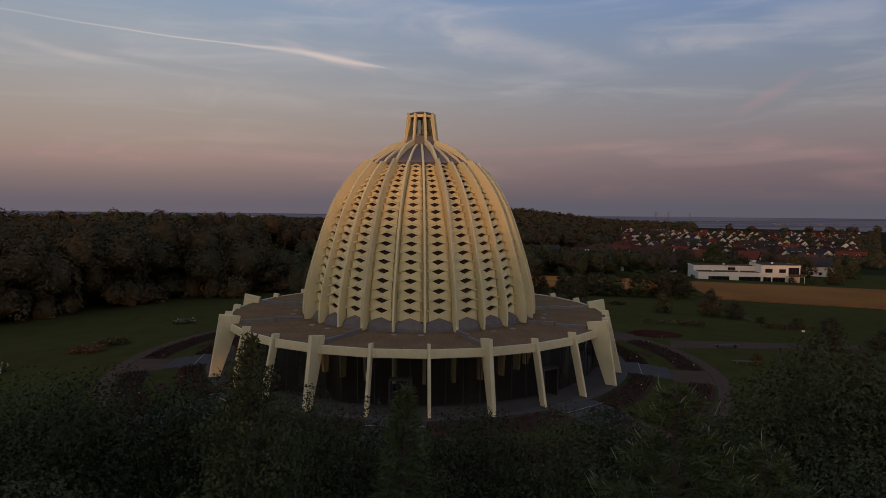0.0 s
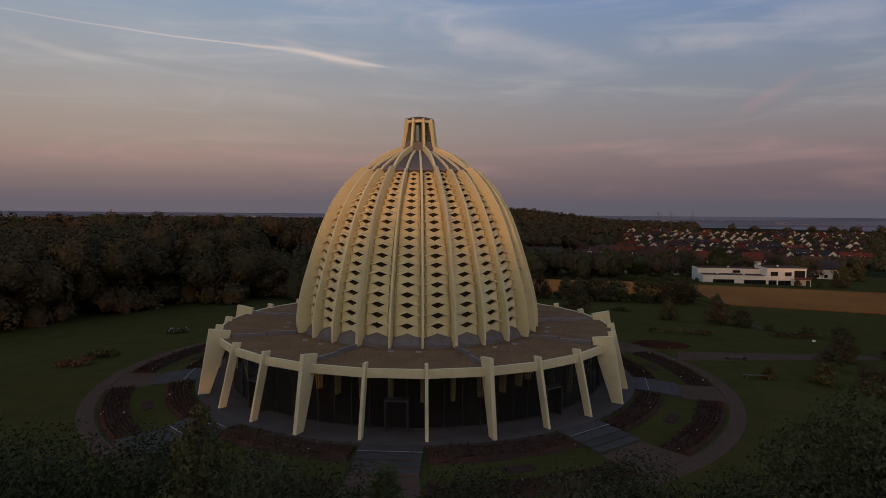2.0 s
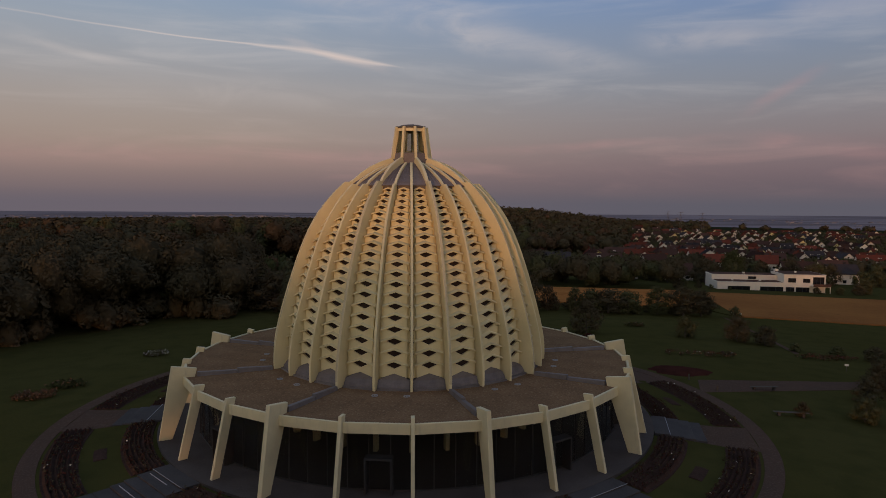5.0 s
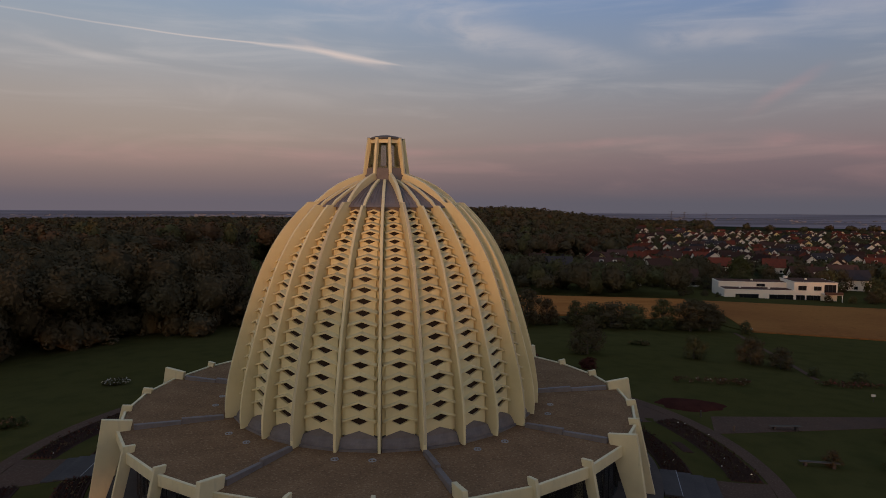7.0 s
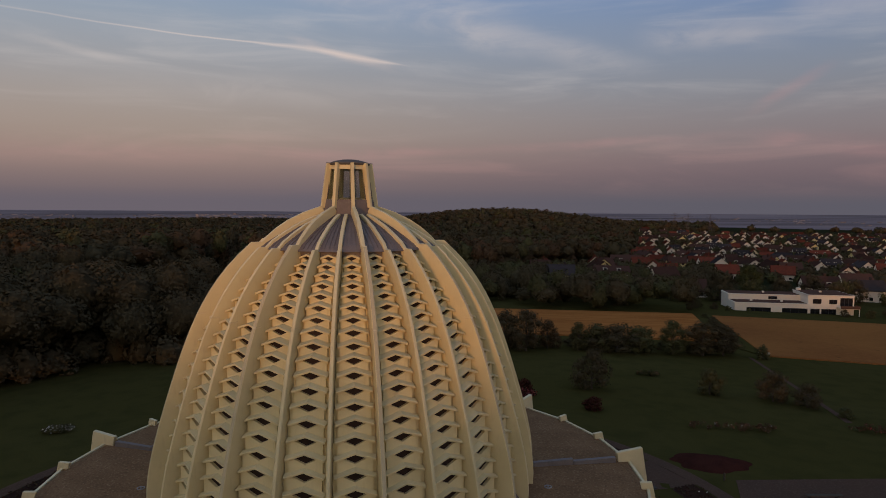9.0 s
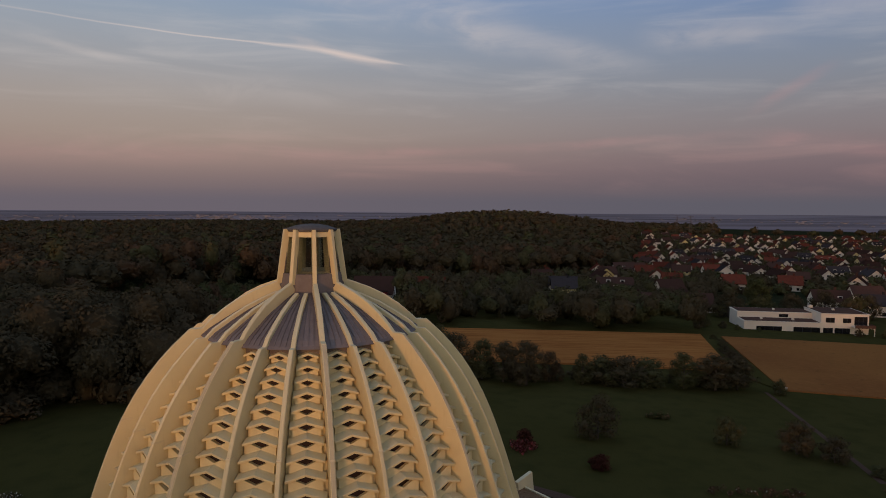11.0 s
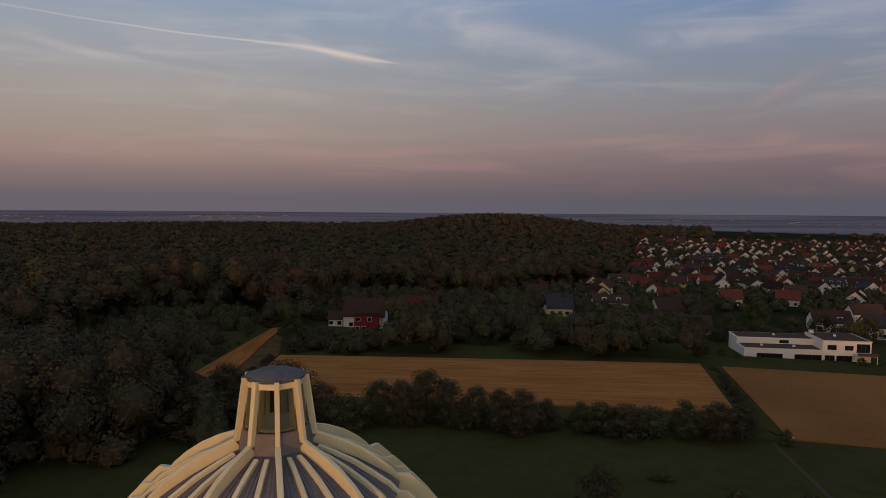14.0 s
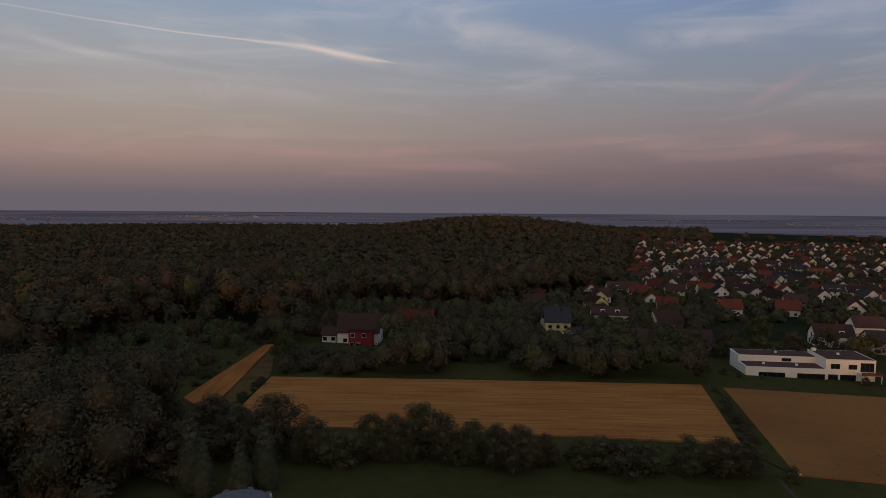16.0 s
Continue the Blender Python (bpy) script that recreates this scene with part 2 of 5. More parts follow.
CREAM = material("cream_paint", (0.66, 0.565, 0.315), 0.45, spec=0.35, spots=[((0.52, 0.44, 0.235), 0.5, 5, 0.45, 0.75, 0.45), ((0.42, 0.34, 0.19), 3.0, 6, 0.58, 0.8, 0.35, (1, 1, 0.25))], bump=0.004, bump_scale=30, island=0.05)
CREAM_WALL = material("cream_concrete", (0.64, 0.545, 0.32), 0.6, spec=0.3, spots=[((0.48, 0.41, 0.25), 0.6, 6, 0.45, 0.75, 0.5), ((0.36, 0.31, 0.23), 2.5, 6, 0.58, 0.8, 0.4, (1, 1, 0.2))], bump=0.006, bump_scale=25, island=0.04)
ZINC = material("zinc_sheet", (0.165, 0.14, 0.128), 0.6, 0.1, spec=0.25, spots=[((0.10, 0.085, 0.078), 1.4, 6, 0.4, 0.75, 0.6), ((0.24, 0.215, 0.205), 6, 5, 0.5, 0.8, 0.3)], bump=0.004, bump_scale=12, island=0.10)
GRAVEL_ROOF = material("roof_gravel", (0.205, 0.122, 0.064), 1.0, spec=0.0, spots=[((0.125, 0.072, 0.038), 0.35, 6, 0.4, 0.7, 0.6), ((0.36, 0.235, 0.135), 6.5, 3, 0.54, 0.72, 0.6), ((0.085, 0.05, 0.028), 5, 4, 0.54, 0.72, 0.55)], bump=0.05, bump_scale=6)
STONE = material("terrace_slabs", (0.066, 0.056, 0.050), 0.85, spec=0.06, spots=[((0.046, 0.040, 0.037), 0.5, 6, 0.4, 0.7, 0.6), ((0.10, 0.088, 0.080), 6, 5, 0.5, 0.8, 0.35)], bump=0.006, bump_scale=18, island=0.10)
PALE_EDGE = material("pale_nosing", (0.27, 0.26, 0.25), 0.6, spec=0.2)
TERRACE = material("terrace_paving", (0.088, 0.069, 0.057), 0.9, spec=0.05, spots=[((0.058, 0.045, 0.038), 0.5, 6, 0.4, 0.7, 0.6), ((0.125, 0.105, 0.09), 6, 5, 0.5, 0.8, 0.35)], bump=0.006, bump_scale=18)
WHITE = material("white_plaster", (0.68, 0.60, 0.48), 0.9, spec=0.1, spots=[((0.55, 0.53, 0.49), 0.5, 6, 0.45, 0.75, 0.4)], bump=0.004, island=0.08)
DARK_FRAME = material("dark_frame", (0.022, 0.019, 0.018), 0.6)
GLASS = glass_material("window_glass", (0.55, 0.58, 0.58))
LANTERN_GLASS = glass_material("lantern_glass", (0.62, 0.62, 0.58), 0.2, 1.06)
DOME_GLASS = material("dark_dome_glass", (0.032, 0.020, 0.017), 0.45, spec=0.15)
DARK_GLASS = material("dark_window_glass", (0.012, 0.013, 0.016), 0.06, spec=0.7)
FLOOR_IN = material("dark_hall_floor", (0.07, 0.055, 0.045), 0.6, spots=[((0.04, 0.03, 0.03), 1, 5, 0.4, 0.7, 0.6)])
LAWN = material("lawn", (0.055, 0.048, 0.0145), 0.95, spec=0.0, coords="World", spots=[((0.062, 0.054, 0.018), 0.035, 6, 0.42, 0.7, 0.8), ((0.030, 0.032, 0.010), 0.35, 6, 0.45, 0.7, 0.5), ((0.042, 0.046, 0.014), 4, 5, 0.5, 0.8, 0.5)], bump=0.06, bump_scale=3)
WOODLAND = material("woodland_floor", (0.022, 0.026, 0.012), 1.0, spec=0.0, coords="World", spots=[((0.045, 0.036, 0.018), 0.03, 6, 0.42, 0.7, 0.8), ((0.014, 0.018, 0.008), 0.3, 6, 0.45, 0.7, 0.7)], bump=0.4, bump_scale=0.4)
# distance haze is put into this pale mauve-grey base colour of the plain
PLAIN = material("far_plain_hazed", (0.255, 0.20, 0.195), 1.0, spec=0.0, coords="World", spots=[((0.12, 0.094, 0.092), 0.0022, 7, 0.42, 0.62, 0.85, (0.35, 1.6, 1)), ((0.27, 0.20, 0.185), 0.006, 6, 0.58, 0.72, 0.6, (0.4, 1.4, 1))])
GRIT = material("grit_path", (0.086, 0.053, 0.037), 0.95, spec=0.0, coords="World", spots=[((0.07, 0.047, 0.034), 0.4, 6, 0.4, 0.7, 0.6), ((0.15, 0.11, 0.08), 6, 4, 0.5, 0.8, 0.5)], bump=0.03, bump_scale=9)
SOIL = material("bed_soil", (0.055, 0.032, 0.024), 1.0, spec=0.0, coords="World", spots=[((0.030, 0.018, 0.014), 0.8, 6, 0.4, 0.7, 0.7), ((0.095, 0.055, 0.040), 5, 4, 0.5, 0.8, 0.5)], bump=0.08, bump_scale=5)
RED_SOIL = material("red_soil", (0.050, 0.018, 0.013), 1.0, spec=0.0, coords="World", spots=[((0.03, 0.012, 0.009), 1, 6, 0.4, 0.7, 0.7)], bump=0.1, bump_scale=4)
ROW_LINES = ((0.20, 0.068, 0.018), 1.0, 5, 0.46, 0.66, 0.7, (0.05, 1.8, 1))
WHEAT = material("ripe_wheat", (0.39, 0.162, 0.045), 1.0, spec=0.0, coords="World", spots=[((0.25, 0.086, 0.024), 0.05, 7, 0.40, 0.68, 0.6, (1.0, 4.0, 1)), ((0.44, 0.175, 0.050), 0.6, 6, 0.45, 0.75, 0.5), ROW_LINES, ((0.22, 0.078, 0.024), 5, 4, 0.5, 0.8, 0.5)], bump=0.2, bump_scale=3)
WHEAT_STRIP = material("strip_wheat", (0.36, 0.132, 0.036), 1.0, spec=0.0, coords="World", spots=[((0.24, 0.084, 0.024), 0.06, 7, 0.40, 0.68, 0.6), ((0.19, 0.068, 0.02), 1.0, 5, 0.46, 0.66, 0.7, (1.3, 0.07, 1)), ((0.22, 0.078, 0.024), 5, 4, 0.5, 0.8, 0.5)], bump=0.2, bump_scale=3)
WHEAT_DULL = material("weathered_wheat", (0.27, 0.118, 0.036), 1.0, spec=0.0, coords="World", spots=[((0.19, 0.072, 0.026), 0.04, 7, 0.42, 0.68, 0.6), ((0.33, 0.135, 0.045), 0.8, 6, 0.45, 0.75, 0.4), ((0.10, 0.055, 0.022), 0.5, 3, 0.66, 0.74, 0.6), ((0.18, 0.070, 0.024), 5, 4, 0.5, 0.8, 0.5)], bump=0.2, bump_scale=3)
STUBBLE = material("dry_grass", (0.13, 0.070, 0.026), 1.0, spec=0.0, coords="World", spots=[((0.05, 0.045, 0.018), 0.25, 6, 0.4, 0.7, 0.7)], bump=0.2, bump_scale=2)


def leaf_material(name, base, other):
    return material(name, base, 0.65, coords="World", spots=[(other, 0.045, 4, 0.42, 0.62, 0.9), (tuple(c * 0.7 for c in base), 0.5, 5, 0.45, 0.75, 0.5)], island=0.05, spec=0.0)


LEAF = leaf_material("green_leaves", (0.068, 0.068, 0.030), (0.078, 0.066, 0.031))
LEAF_DARK = leaf_material("dark_leaves", (0.062, 0.053, 0.030), (0.076, 0.056, 0.031))
LEAF_RUST = leaf_material("rust_brown_leaves", (0.086, 0.052, 0.029), (0.072, 0.052, 0.028))
LEAF_PALE = leaf_material("pale_leaves", (0.062, 0.066, 0.026), (0.050, 0.054, 0.022))
LEAF_RED = leaf_material("copper_leaves", (0.060, 0.022, 0.016), (0.045, 0.024, 0.014))
NEEDLE = leaf_material("spruce_needles", (0.060, 0.078, 0.034), (0.070, 0.080, 0.034))
TIP = leaf_material("pale_shoots", (0.25, 0.26, 0.15), (0.19, 0.21, 0.11))
BARK = material("bark", (0.060, 0.045, 0.032), 0.95, spots=[((0.03, 0.022, 0.016), 5, 5, 0.4, 0.7, 0.7, (1, 1, 0.3))], bump=0.03, bump_scale=9)
FLOWER_RED = material("red_flowers", (0.22, 0.03, 0.025), 0.7, island=0.4)
FLOWER_WHITE = material("white_flowers", (0.60, 0.56, 0.46), 0.7, island=0.3)
FLOWER_ORANGE = material("orange_flowers", (0.15, 0.065, 0.024), 0.7, island=0.4)
WOOD = material("weathered_wood", (0.078, 0.066, 0.050), 0.9, spec=0.1, spots=[((0.07, 0.06, 0.048), 3, 6, 0.4, 0.7, 0.6, (1, 8, 8))])
TILE_RED = material("red_roof_tiles", (0.125, 0.036, 0.022), 0.95, spec=0.0, spots=[((0.085, 0.026, 0.018), 0.8, 6, 0.4, 0.7, 0.7)], bump=0.05, bump_scale=4, island=0.35)
TILE_BROWN = material("brown_roof_tiles", (0.058, 0.032, 0.025), 0.95, spec=0.0, spots=[((0.048, 0.027, 0.021), 0.8, 6, 0.4, 0.7, 0.7)], bump=0.05, bump_scale=4, island=0.35)
TILE_SLATE = material("dark_slate_tiles", (0.040, 0.035, 0.036), 0.95, spec=0.0, spots=[((0.028, 0.025, 0.026), 0.8, 6, 0.4, 0.7, 0.7)], bump=0.04, bump_scale=4, island=0.3)
YELLOW = material("yellow_plaster", (0.62, 0.50, 0.22), 0.8, spots=[((0.5, 0.4, 0.17), 0.6, 5, 0.4, 0.7, 0.5)])
RED_WALL = material("red_plaster", (0.19, 0.026, 0.028), 0.9, spec=0.1, spots=[((0.22, 0.03, 0.03), 0.6, 5, 0.4, 0.7, 0.5)])
FLAT_ROOF = material("flat_roof_felt", (0.105, 0.058, 0.040), 1.0, spec=0.0, spots=[((0.065, 0.045, 0.038), 0.4, 6, 0.4, 0.7, 0.7)], bump=0.01)
FAR_WALL = material("far_pale_walls", (0.235, 0.20, 0.19), 0.9, spec=0.0, island=0.3)
PYLON = material("weathered_pylon", (0.10, 0.09, 0.09), 0.8, spec=0.1)
LID = material("weathered_lead", (0.125, 0.118, 0.112), 0.9, spec=0.05, spots=[((0.08, 0.075, 0.07), 2.5, 6, 0.4, 0.7, 0.7), ((0.19, 0.18, 0.17), 7, 4, 0.55, 0.8, 0.4)], bump=0.02, bump_scale=6)
GROVE_LEAF = leaf_material("grove_leaves", (0.038, 0.043, 0.022), (0.046, 0.047, 0.025))
CYPRESS = leaf_material("cypress_sprays", (0.070, 0.074, 0.042), (0.078, 0.076, 0.044))
GROVE_LIGHT = leaf_material("grove_pale_leaves", (0.058, 0.066, 0.030), (0.060, 0.060, 0.030))


# ---------------------------------------------------------------- the temple
# outline of the main ribs: radius over height
RIB = np.polyfit([5.4, 8.0, 11.4, 14.8, 18.0, 20.9, 22.88], [13.97, 13.80, 12.98, 11.93, 10.67, 8.93, 7.0], 4)
RIB_Z = list(np.linspace(5.3, 22.88, 24))
CAP = [(6.45, 22.75), (6.0, 23.25), (5.3, 23.85), (4.45, 24.42), (3.4, 24.93), (2.15, 25.36)]
# radius of the windows over height
PANE = np.polyfit([7, 9, 10.3, 12.14, 14.05, 15.7, 17.28, 18.66, 20, 21.16, 22.2], [12.80, 12.66, 12.42, 11.98, 11.44, 10.86, 10.12, 9.33, 8.36, 7.28, 6.15], 4)


def rib_r(z):
    return float(np.polyval(RIB, z))


def place(r, s, z):
    """A point at radius r, s metres aside and height z, on the bearing 0."""
    return Vector((s, -r, z))


def slab_of(outline, thick, shape=None, slot=0):
    """An outline of (radius, height) made into an upright plate of that thickness."""
    shape = shape or Shape()
    return shape.prism([place(r, -thick / 2, z) for r, z in outline], [place(r, thick / 2, z) for r, z in outline], slot)


def rib_mesh(drop, thick, name, top=22.88):
    """One rib, from the roof to the step under the cap, in short quads."""
    s = Shape()
    rings = []
    for z in RIB_Z:
        z = min(z, top)
        ro = rib_r(z) - drop
        ri = rib_r(z) - 2.2
        c = 0.035
        rings.append([place(ri, -thick / 2, z), place(ro - c, -thick / 2, z), place(ro, -thick / 2 + c, z),
                      place(ro, thick / 2 - c, z), place(ro - c, thick / 2, z), place(ri, thick / 2, z)])
    s.strip(rings, closed=True)
    s.add(rings[0], [tuple(range(6))[::-1]])
    s.add(rings[-1], [tuple(range(6))])
    return s.mesh(name, CREAM)


def cap_rib_mesh(path, thick, deep, name):
    """A rib over the cap, its top edge along a path of (radius, height)."""
    s = Shape()
    rings = []
    for i, (r, z) in enumerate(path):
        n = Vector((0, -0.5 - 0.05 * i, 1)).normalized()
        o = place(r, 0, z)
        inn = o - n * deep
        c = 0.03
        sx = Vector((1, 0, 0))
        rings.append([inn - sx * thick / 2, o - n * c - sx * thick / 2, o - sx * (thick / 2 - c), o + sx * (thick / 2 - c), o - n * c + sx * thick / 2, inn + sx * thick / 2])
    s.strip(rings, closed=True)
    s.add(rings[0], [tuple(range(6))[::-1]])
    s.add(rings[-1], [tuple(range(6))])
    return s.mesh(name, CREAM)


def sector(r0, z0, r1, z1, half, steps=1, thick=0.06):
    """A flat piece between two bearings: straight outer and inner edges."""
    h = radians(half)
    pts = []
    for r, z in ((r0, z0), (r1, z1)):
        pts.append([Vector((r * math.sin(a), -r * math.cos(a), z)) for a in np.linspace(-h, h, steps + 1)])
    top = pts[0] + pts[1][::-1]
    low = [p - Vector((0, 0, thick)) for p in top]
    return low, top


temple = thing("temple", "cream ribbed dome temple with diamond windows above a gravel roof ring", "temple")

# pillars of the ambulatory: upright plates that lean inwards
thin_pillar = slab_of([(22.78, -0.1), (23.48, -0.1), (22.05, 5.93), (21.22, 5.86)], 0.27).mesh("pillar", CREAM_WALL, bevel=0.025)
main_pillar = slab_of([(22.92, -0.1), (24.0, -0.1), (22.86, 6.46), (20.75, 6.12), (20.95, 5.3)], 0.36).mesh("main_pillar", CREAM_WALL, bevel=0.03)
half = PITCH / 2
edge = 21.78
wide = 2 * edge * math.tan(radians(half)) - 0.29
fascia = Shape().box(-wide / 2, wide / 2, -edge, -edge + 0.22, 4.68, 5.46).mesh("fascia", CREAM_WALL, bevel=0.02)
low, top = sector(21.66, 5.38, 12.6, 5.24, half * 0.9985, thick=0.30)
deck = Shape().prism(low, top).mesh("roof_deck", GRAVEL_ROOF)
low, top = sector(21.64, 5.0, 12.7, 5.0, half * 0.998, thick=0.25)
soffit = Shape().prism(low, top).mesh("soffit", CREAM_WALL)
# zinc upstands over the roof joints, in two lengths
seam = Shape()
for r0, r1, w in ((14.1, 17.25, 0.46), (17.30, 20.70, 0.46)):
    seam.prism([place(r, sx, z) for r, sx, z in ((r0, -w / 2, 5.2), (r1, -w / 2, 5.2), (r1, w / 2, 5.2), (r0, w / 2, 5.2))],
               [place(r, sx, z) for r, sx, z in ((r0, -w / 2 + 0.05, 5.58), (r1, -w / 2 + 0.05, 5.76), (r1, w / 2 - 0.05, 5.76), (r0, w / 2 - 0.05, 5.58))])
seam = seam.mesh("roof_joint_cover", ZINC, bevel=0.02)
# roof vents: a short pipe on a flange
vent = Shape()
for ra, rb, z0, z1 in ((0.20, 0.29, 5.24, 5.33), (0.0, 0.07, 5.24, 5.37)):
    ring = [[Vector((r * math.cos(a), r * math.sin(a), z)) for a in np.linspace(0, 2 * math.pi, 17)[:-1]] for r, z in ((rb, z0), (rb - 0.02, z1), (ra + 0.02, z1), (ra, z0))]
    vent.strip(ring, closed=True)
vent = vent.mesh("roof_drain", [PALE_EDGE])

for k in range(27):
    main = k % 3 == 0
    a = bearing(k)
    part("main_pillar" if main else "pillar", main_pillar if main else thin_pillar, temple, turn=a)
    part("fascia", fascia, temple, turn=a + half)
    part("roof_deck", deck, temple, "brown gravel roof bay", turn=a + half)
    part("soffit", soffit, temple, turn=a + half)
    if main:
        part("roof_joint_cover", seam, temple, "grey zinc joint cover", turn=a)
    if not main:
        x, y = polar(14.75, a + (1.6 if k % 3 == 1 else -1.6))
        part("roof_drain", vent, temple, "pale ring round a roof drain", at=(x, y, 0))

# ribs
main_rib = rib_mesh(0.0, 0.26, "main_rib")
thin_rib = rib_mesh(0.30, 0.22, "rib", 22.62)
main_cap = cap_rib_mesh(CAP, 0.28, 1.15, "cap_main_rib")
thin_cap = cap_rib_mesh([(6.56, 22.58), (6.08, 23.06), (5.12, 23.64), (4.22, 24.13), (3.12, 24.58), (2.3, 24.84)], 0.24, 0.42, "cap_rib")
for k in range(27):
    main = k % 3 == 0
    part("main_rib" if main else "rib", main_rib if main else thin_rib, temple, turn=bearing(k))
    part("cap_main_rib" if main else "cap_rib", main_cap if main else thin_cap, temple, turn=bearing(k))

# greyish capping on the outer edge of the main ribs
RIB_CAPPING = material("greyish_rib_edge", (0.50, 0.43, 0.27), 0.9, spec=0.0, spots=[((0.40, 0.34, 0.22), 1.2, 6, 0.42, 0.72, 0.6, (1, 1, 0.3)), ((0.56, 0.49, 0.33), 6, 5, 0.5, 0.8, 0.4)], bump=0.004, bump_scale=25)
capping = Shape()
rings = []
for z in np.linspace(5.9, 22.84, 22):
    ro = rib_r(z)
    rings.append([place(ro - 0.03, -0.105, z), place(ro + 0.014, -0.095, z), place(ro + 0.014, 0.095, z), place(ro - 0.03, 0.105, z)])
capping.strip(rings, closed=True)
for ring in (rings[0], rings[-1]):
    capping.add(ring, [(0, 1, 2, 3)])
capping = capping.mesh("rib_capping", RIB_CAPPING)
for k in range(0, 27, 3):
    part("rib_capping", capping, temple, "greyish rib edge", turn=bearing(k))

# cast joint two thirds up each rib, a hand's width high
def joint_mesh(drop, thick):
    s = Shape()
    rings = []
    for z in (18.14, 18.17, 18.23, 18.26):
        ro = rib_r(z) - drop + (0.018 if 18.15 < z < 18.25 else -0.01)
        h = thick / 2 + (0.012 if 18.15 < z < 18.25 else -0.01)
        rings.append([place(ro - 0.55, -h, z), place(ro, -h, z), place(ro, h, z), place(ro - 0.55, h, z)])
    s.strip(rings, closed=True)
    return s.mesh("rib_joint", CREAM_WALL)


main_joint, thin_joint = joint_mesh(0.0, 0.26), joint_mesh(0.30, 0.22)
for k in range(27):
    part("rib_joint", main_joint if k % 3 == 0 else thin_joint, temple, turn=bearing(k))

# grey skirt at the foot of each bay, rising to a point
r_low, r_top = 12.85, 12.68
w0, w1 = 2 * r_low * math.tan(radians(half)) - 0.28, 2 * r_top * math.tan(radians(half)) - 0.28
skirt = Shape()
front = [(-w0 / 2, 5.15, r_low + 0.28), (w0 / 2, 5.15, r_low + 0.28), (w0 / 2, 5.60, r_low + 0.16), (w1 / 2, 6.02, r_top), (0, 6.72, r_top - 0.16), (-w1 / 2, 6.02, r_top), (-w0 / 2, 5.60, r_low + 0.16)]
skirt.add([place(r, s, z) for s, z, r in front], [(0, 1, 2, 6), (2, 3, 5, 6), (3, 4, 5)])
skirt.add([place(r - 0.15, s, z) for s, z, r in front], [(6, 2, 1, 0), (6, 5, 3, 2), (5, 4, 3)])
skirt.box(-w0 / 2, w0 / 2, -r_low - 0.42, -r_low - 0.2, 5.15, 5.42)
skirt = skirt.mesh("skirt", ZINC)
for k in range(27):
    part("skirt", skirt, temple, "grey zinc skirt", turn=bearing(k) + half)

# rows of windows: their spacing shrinks with the radius


ROW_Z = np.polyval(np.polyfit([0, 2, 5, 8, 10, 12, 15, 17, 19], [7.27, 9.26, 12.11, 14.77, 16.40, 17.87, 19.85, 21.0, 22.02], 4), np.arange(21))
ROWS = []
for i in range(20):
    z = float(ROW_Z[i])
    r = float(np.polyval(PANE, z))
    above = float(np.polyval(PANE, float(ROW_Z[i + 1]))) if i < 19 else r - 0.25
    ROWS.append((z, r, r - above, float(ROW_Z[i + 1] - z)))
TAN = math.tan(radians(half))


def row_meshes(i, z, r, back, tall):
    """One step of a bay: an upright panel with its diamond window, under a gabled hood that runs back to the next step."""
    w = 2 * (r - 0.2) * TAN - 0.28

    def at(u, v, n):
        n -= 0.2
        narrow = (r + min(0.0, n) * 0.3) / r if n < -0.3 else 1.0
        return Vector((u * w / 2 * narrow, -r - n, z + v * tall))

    peak, drop = 0.31, 0.46          # the hood's ridge and its fall to the sides
    hv = lambda u: peak - drop * abs(u)
    # panel: notched above for the pane, pointed below along the hood underneath
    cut, foot = 0.56, -0.31
    panel = Shape()
    for side, n0, n1 in ((0.99, -0.30, -0.18), (0.79, -0.18, 0.06)):
        for g in (-1, 1):
            piece = [(g * side, hv(side)), (g * cut, hv(cut)), (0, foot), (0, peak - 1.0), (g * side, hv(side) - 1.0)]
            panel.prism([at(u, v, n0) for u, v in piece], [at(u, v, n1) for u, v in piece])
    t = 0.10 / tall
    lip = 0.24
    rise = 0.12 + 0.14 * i / 19
    hood = Shape()
    for g in (-1, 1):
        fold = [(0, peak + rise, -back - 0.02), (0, peak, lip), (g * 0.91, hv(0.91), lip), (g * 0.97, hv(0.97) + rise, -back - 0.02)]
        hood.prism([at(u, v, n) for u, v, n in fold], [at(u, v + t * (1.35 if n > 0 else 0.9), n + 0.015) for u, v, n in fold])
    pane = Shape()
    diamond = [(-cut - 0.05, hv(cut)), (0, foot - 0.06), (cut + 0.05, hv(cut)), (0, peak + 0.04)]
    pane.prism([at(u, v, -0.16) for u, v in diamond], [at(u, v, -0.13) for u, v in diamond])
    return panel.mesh("panel", CREAM), hood.mesh("hood", CREAM, bevel=0.018), pane.mesh("pane", DOME_GLASS)


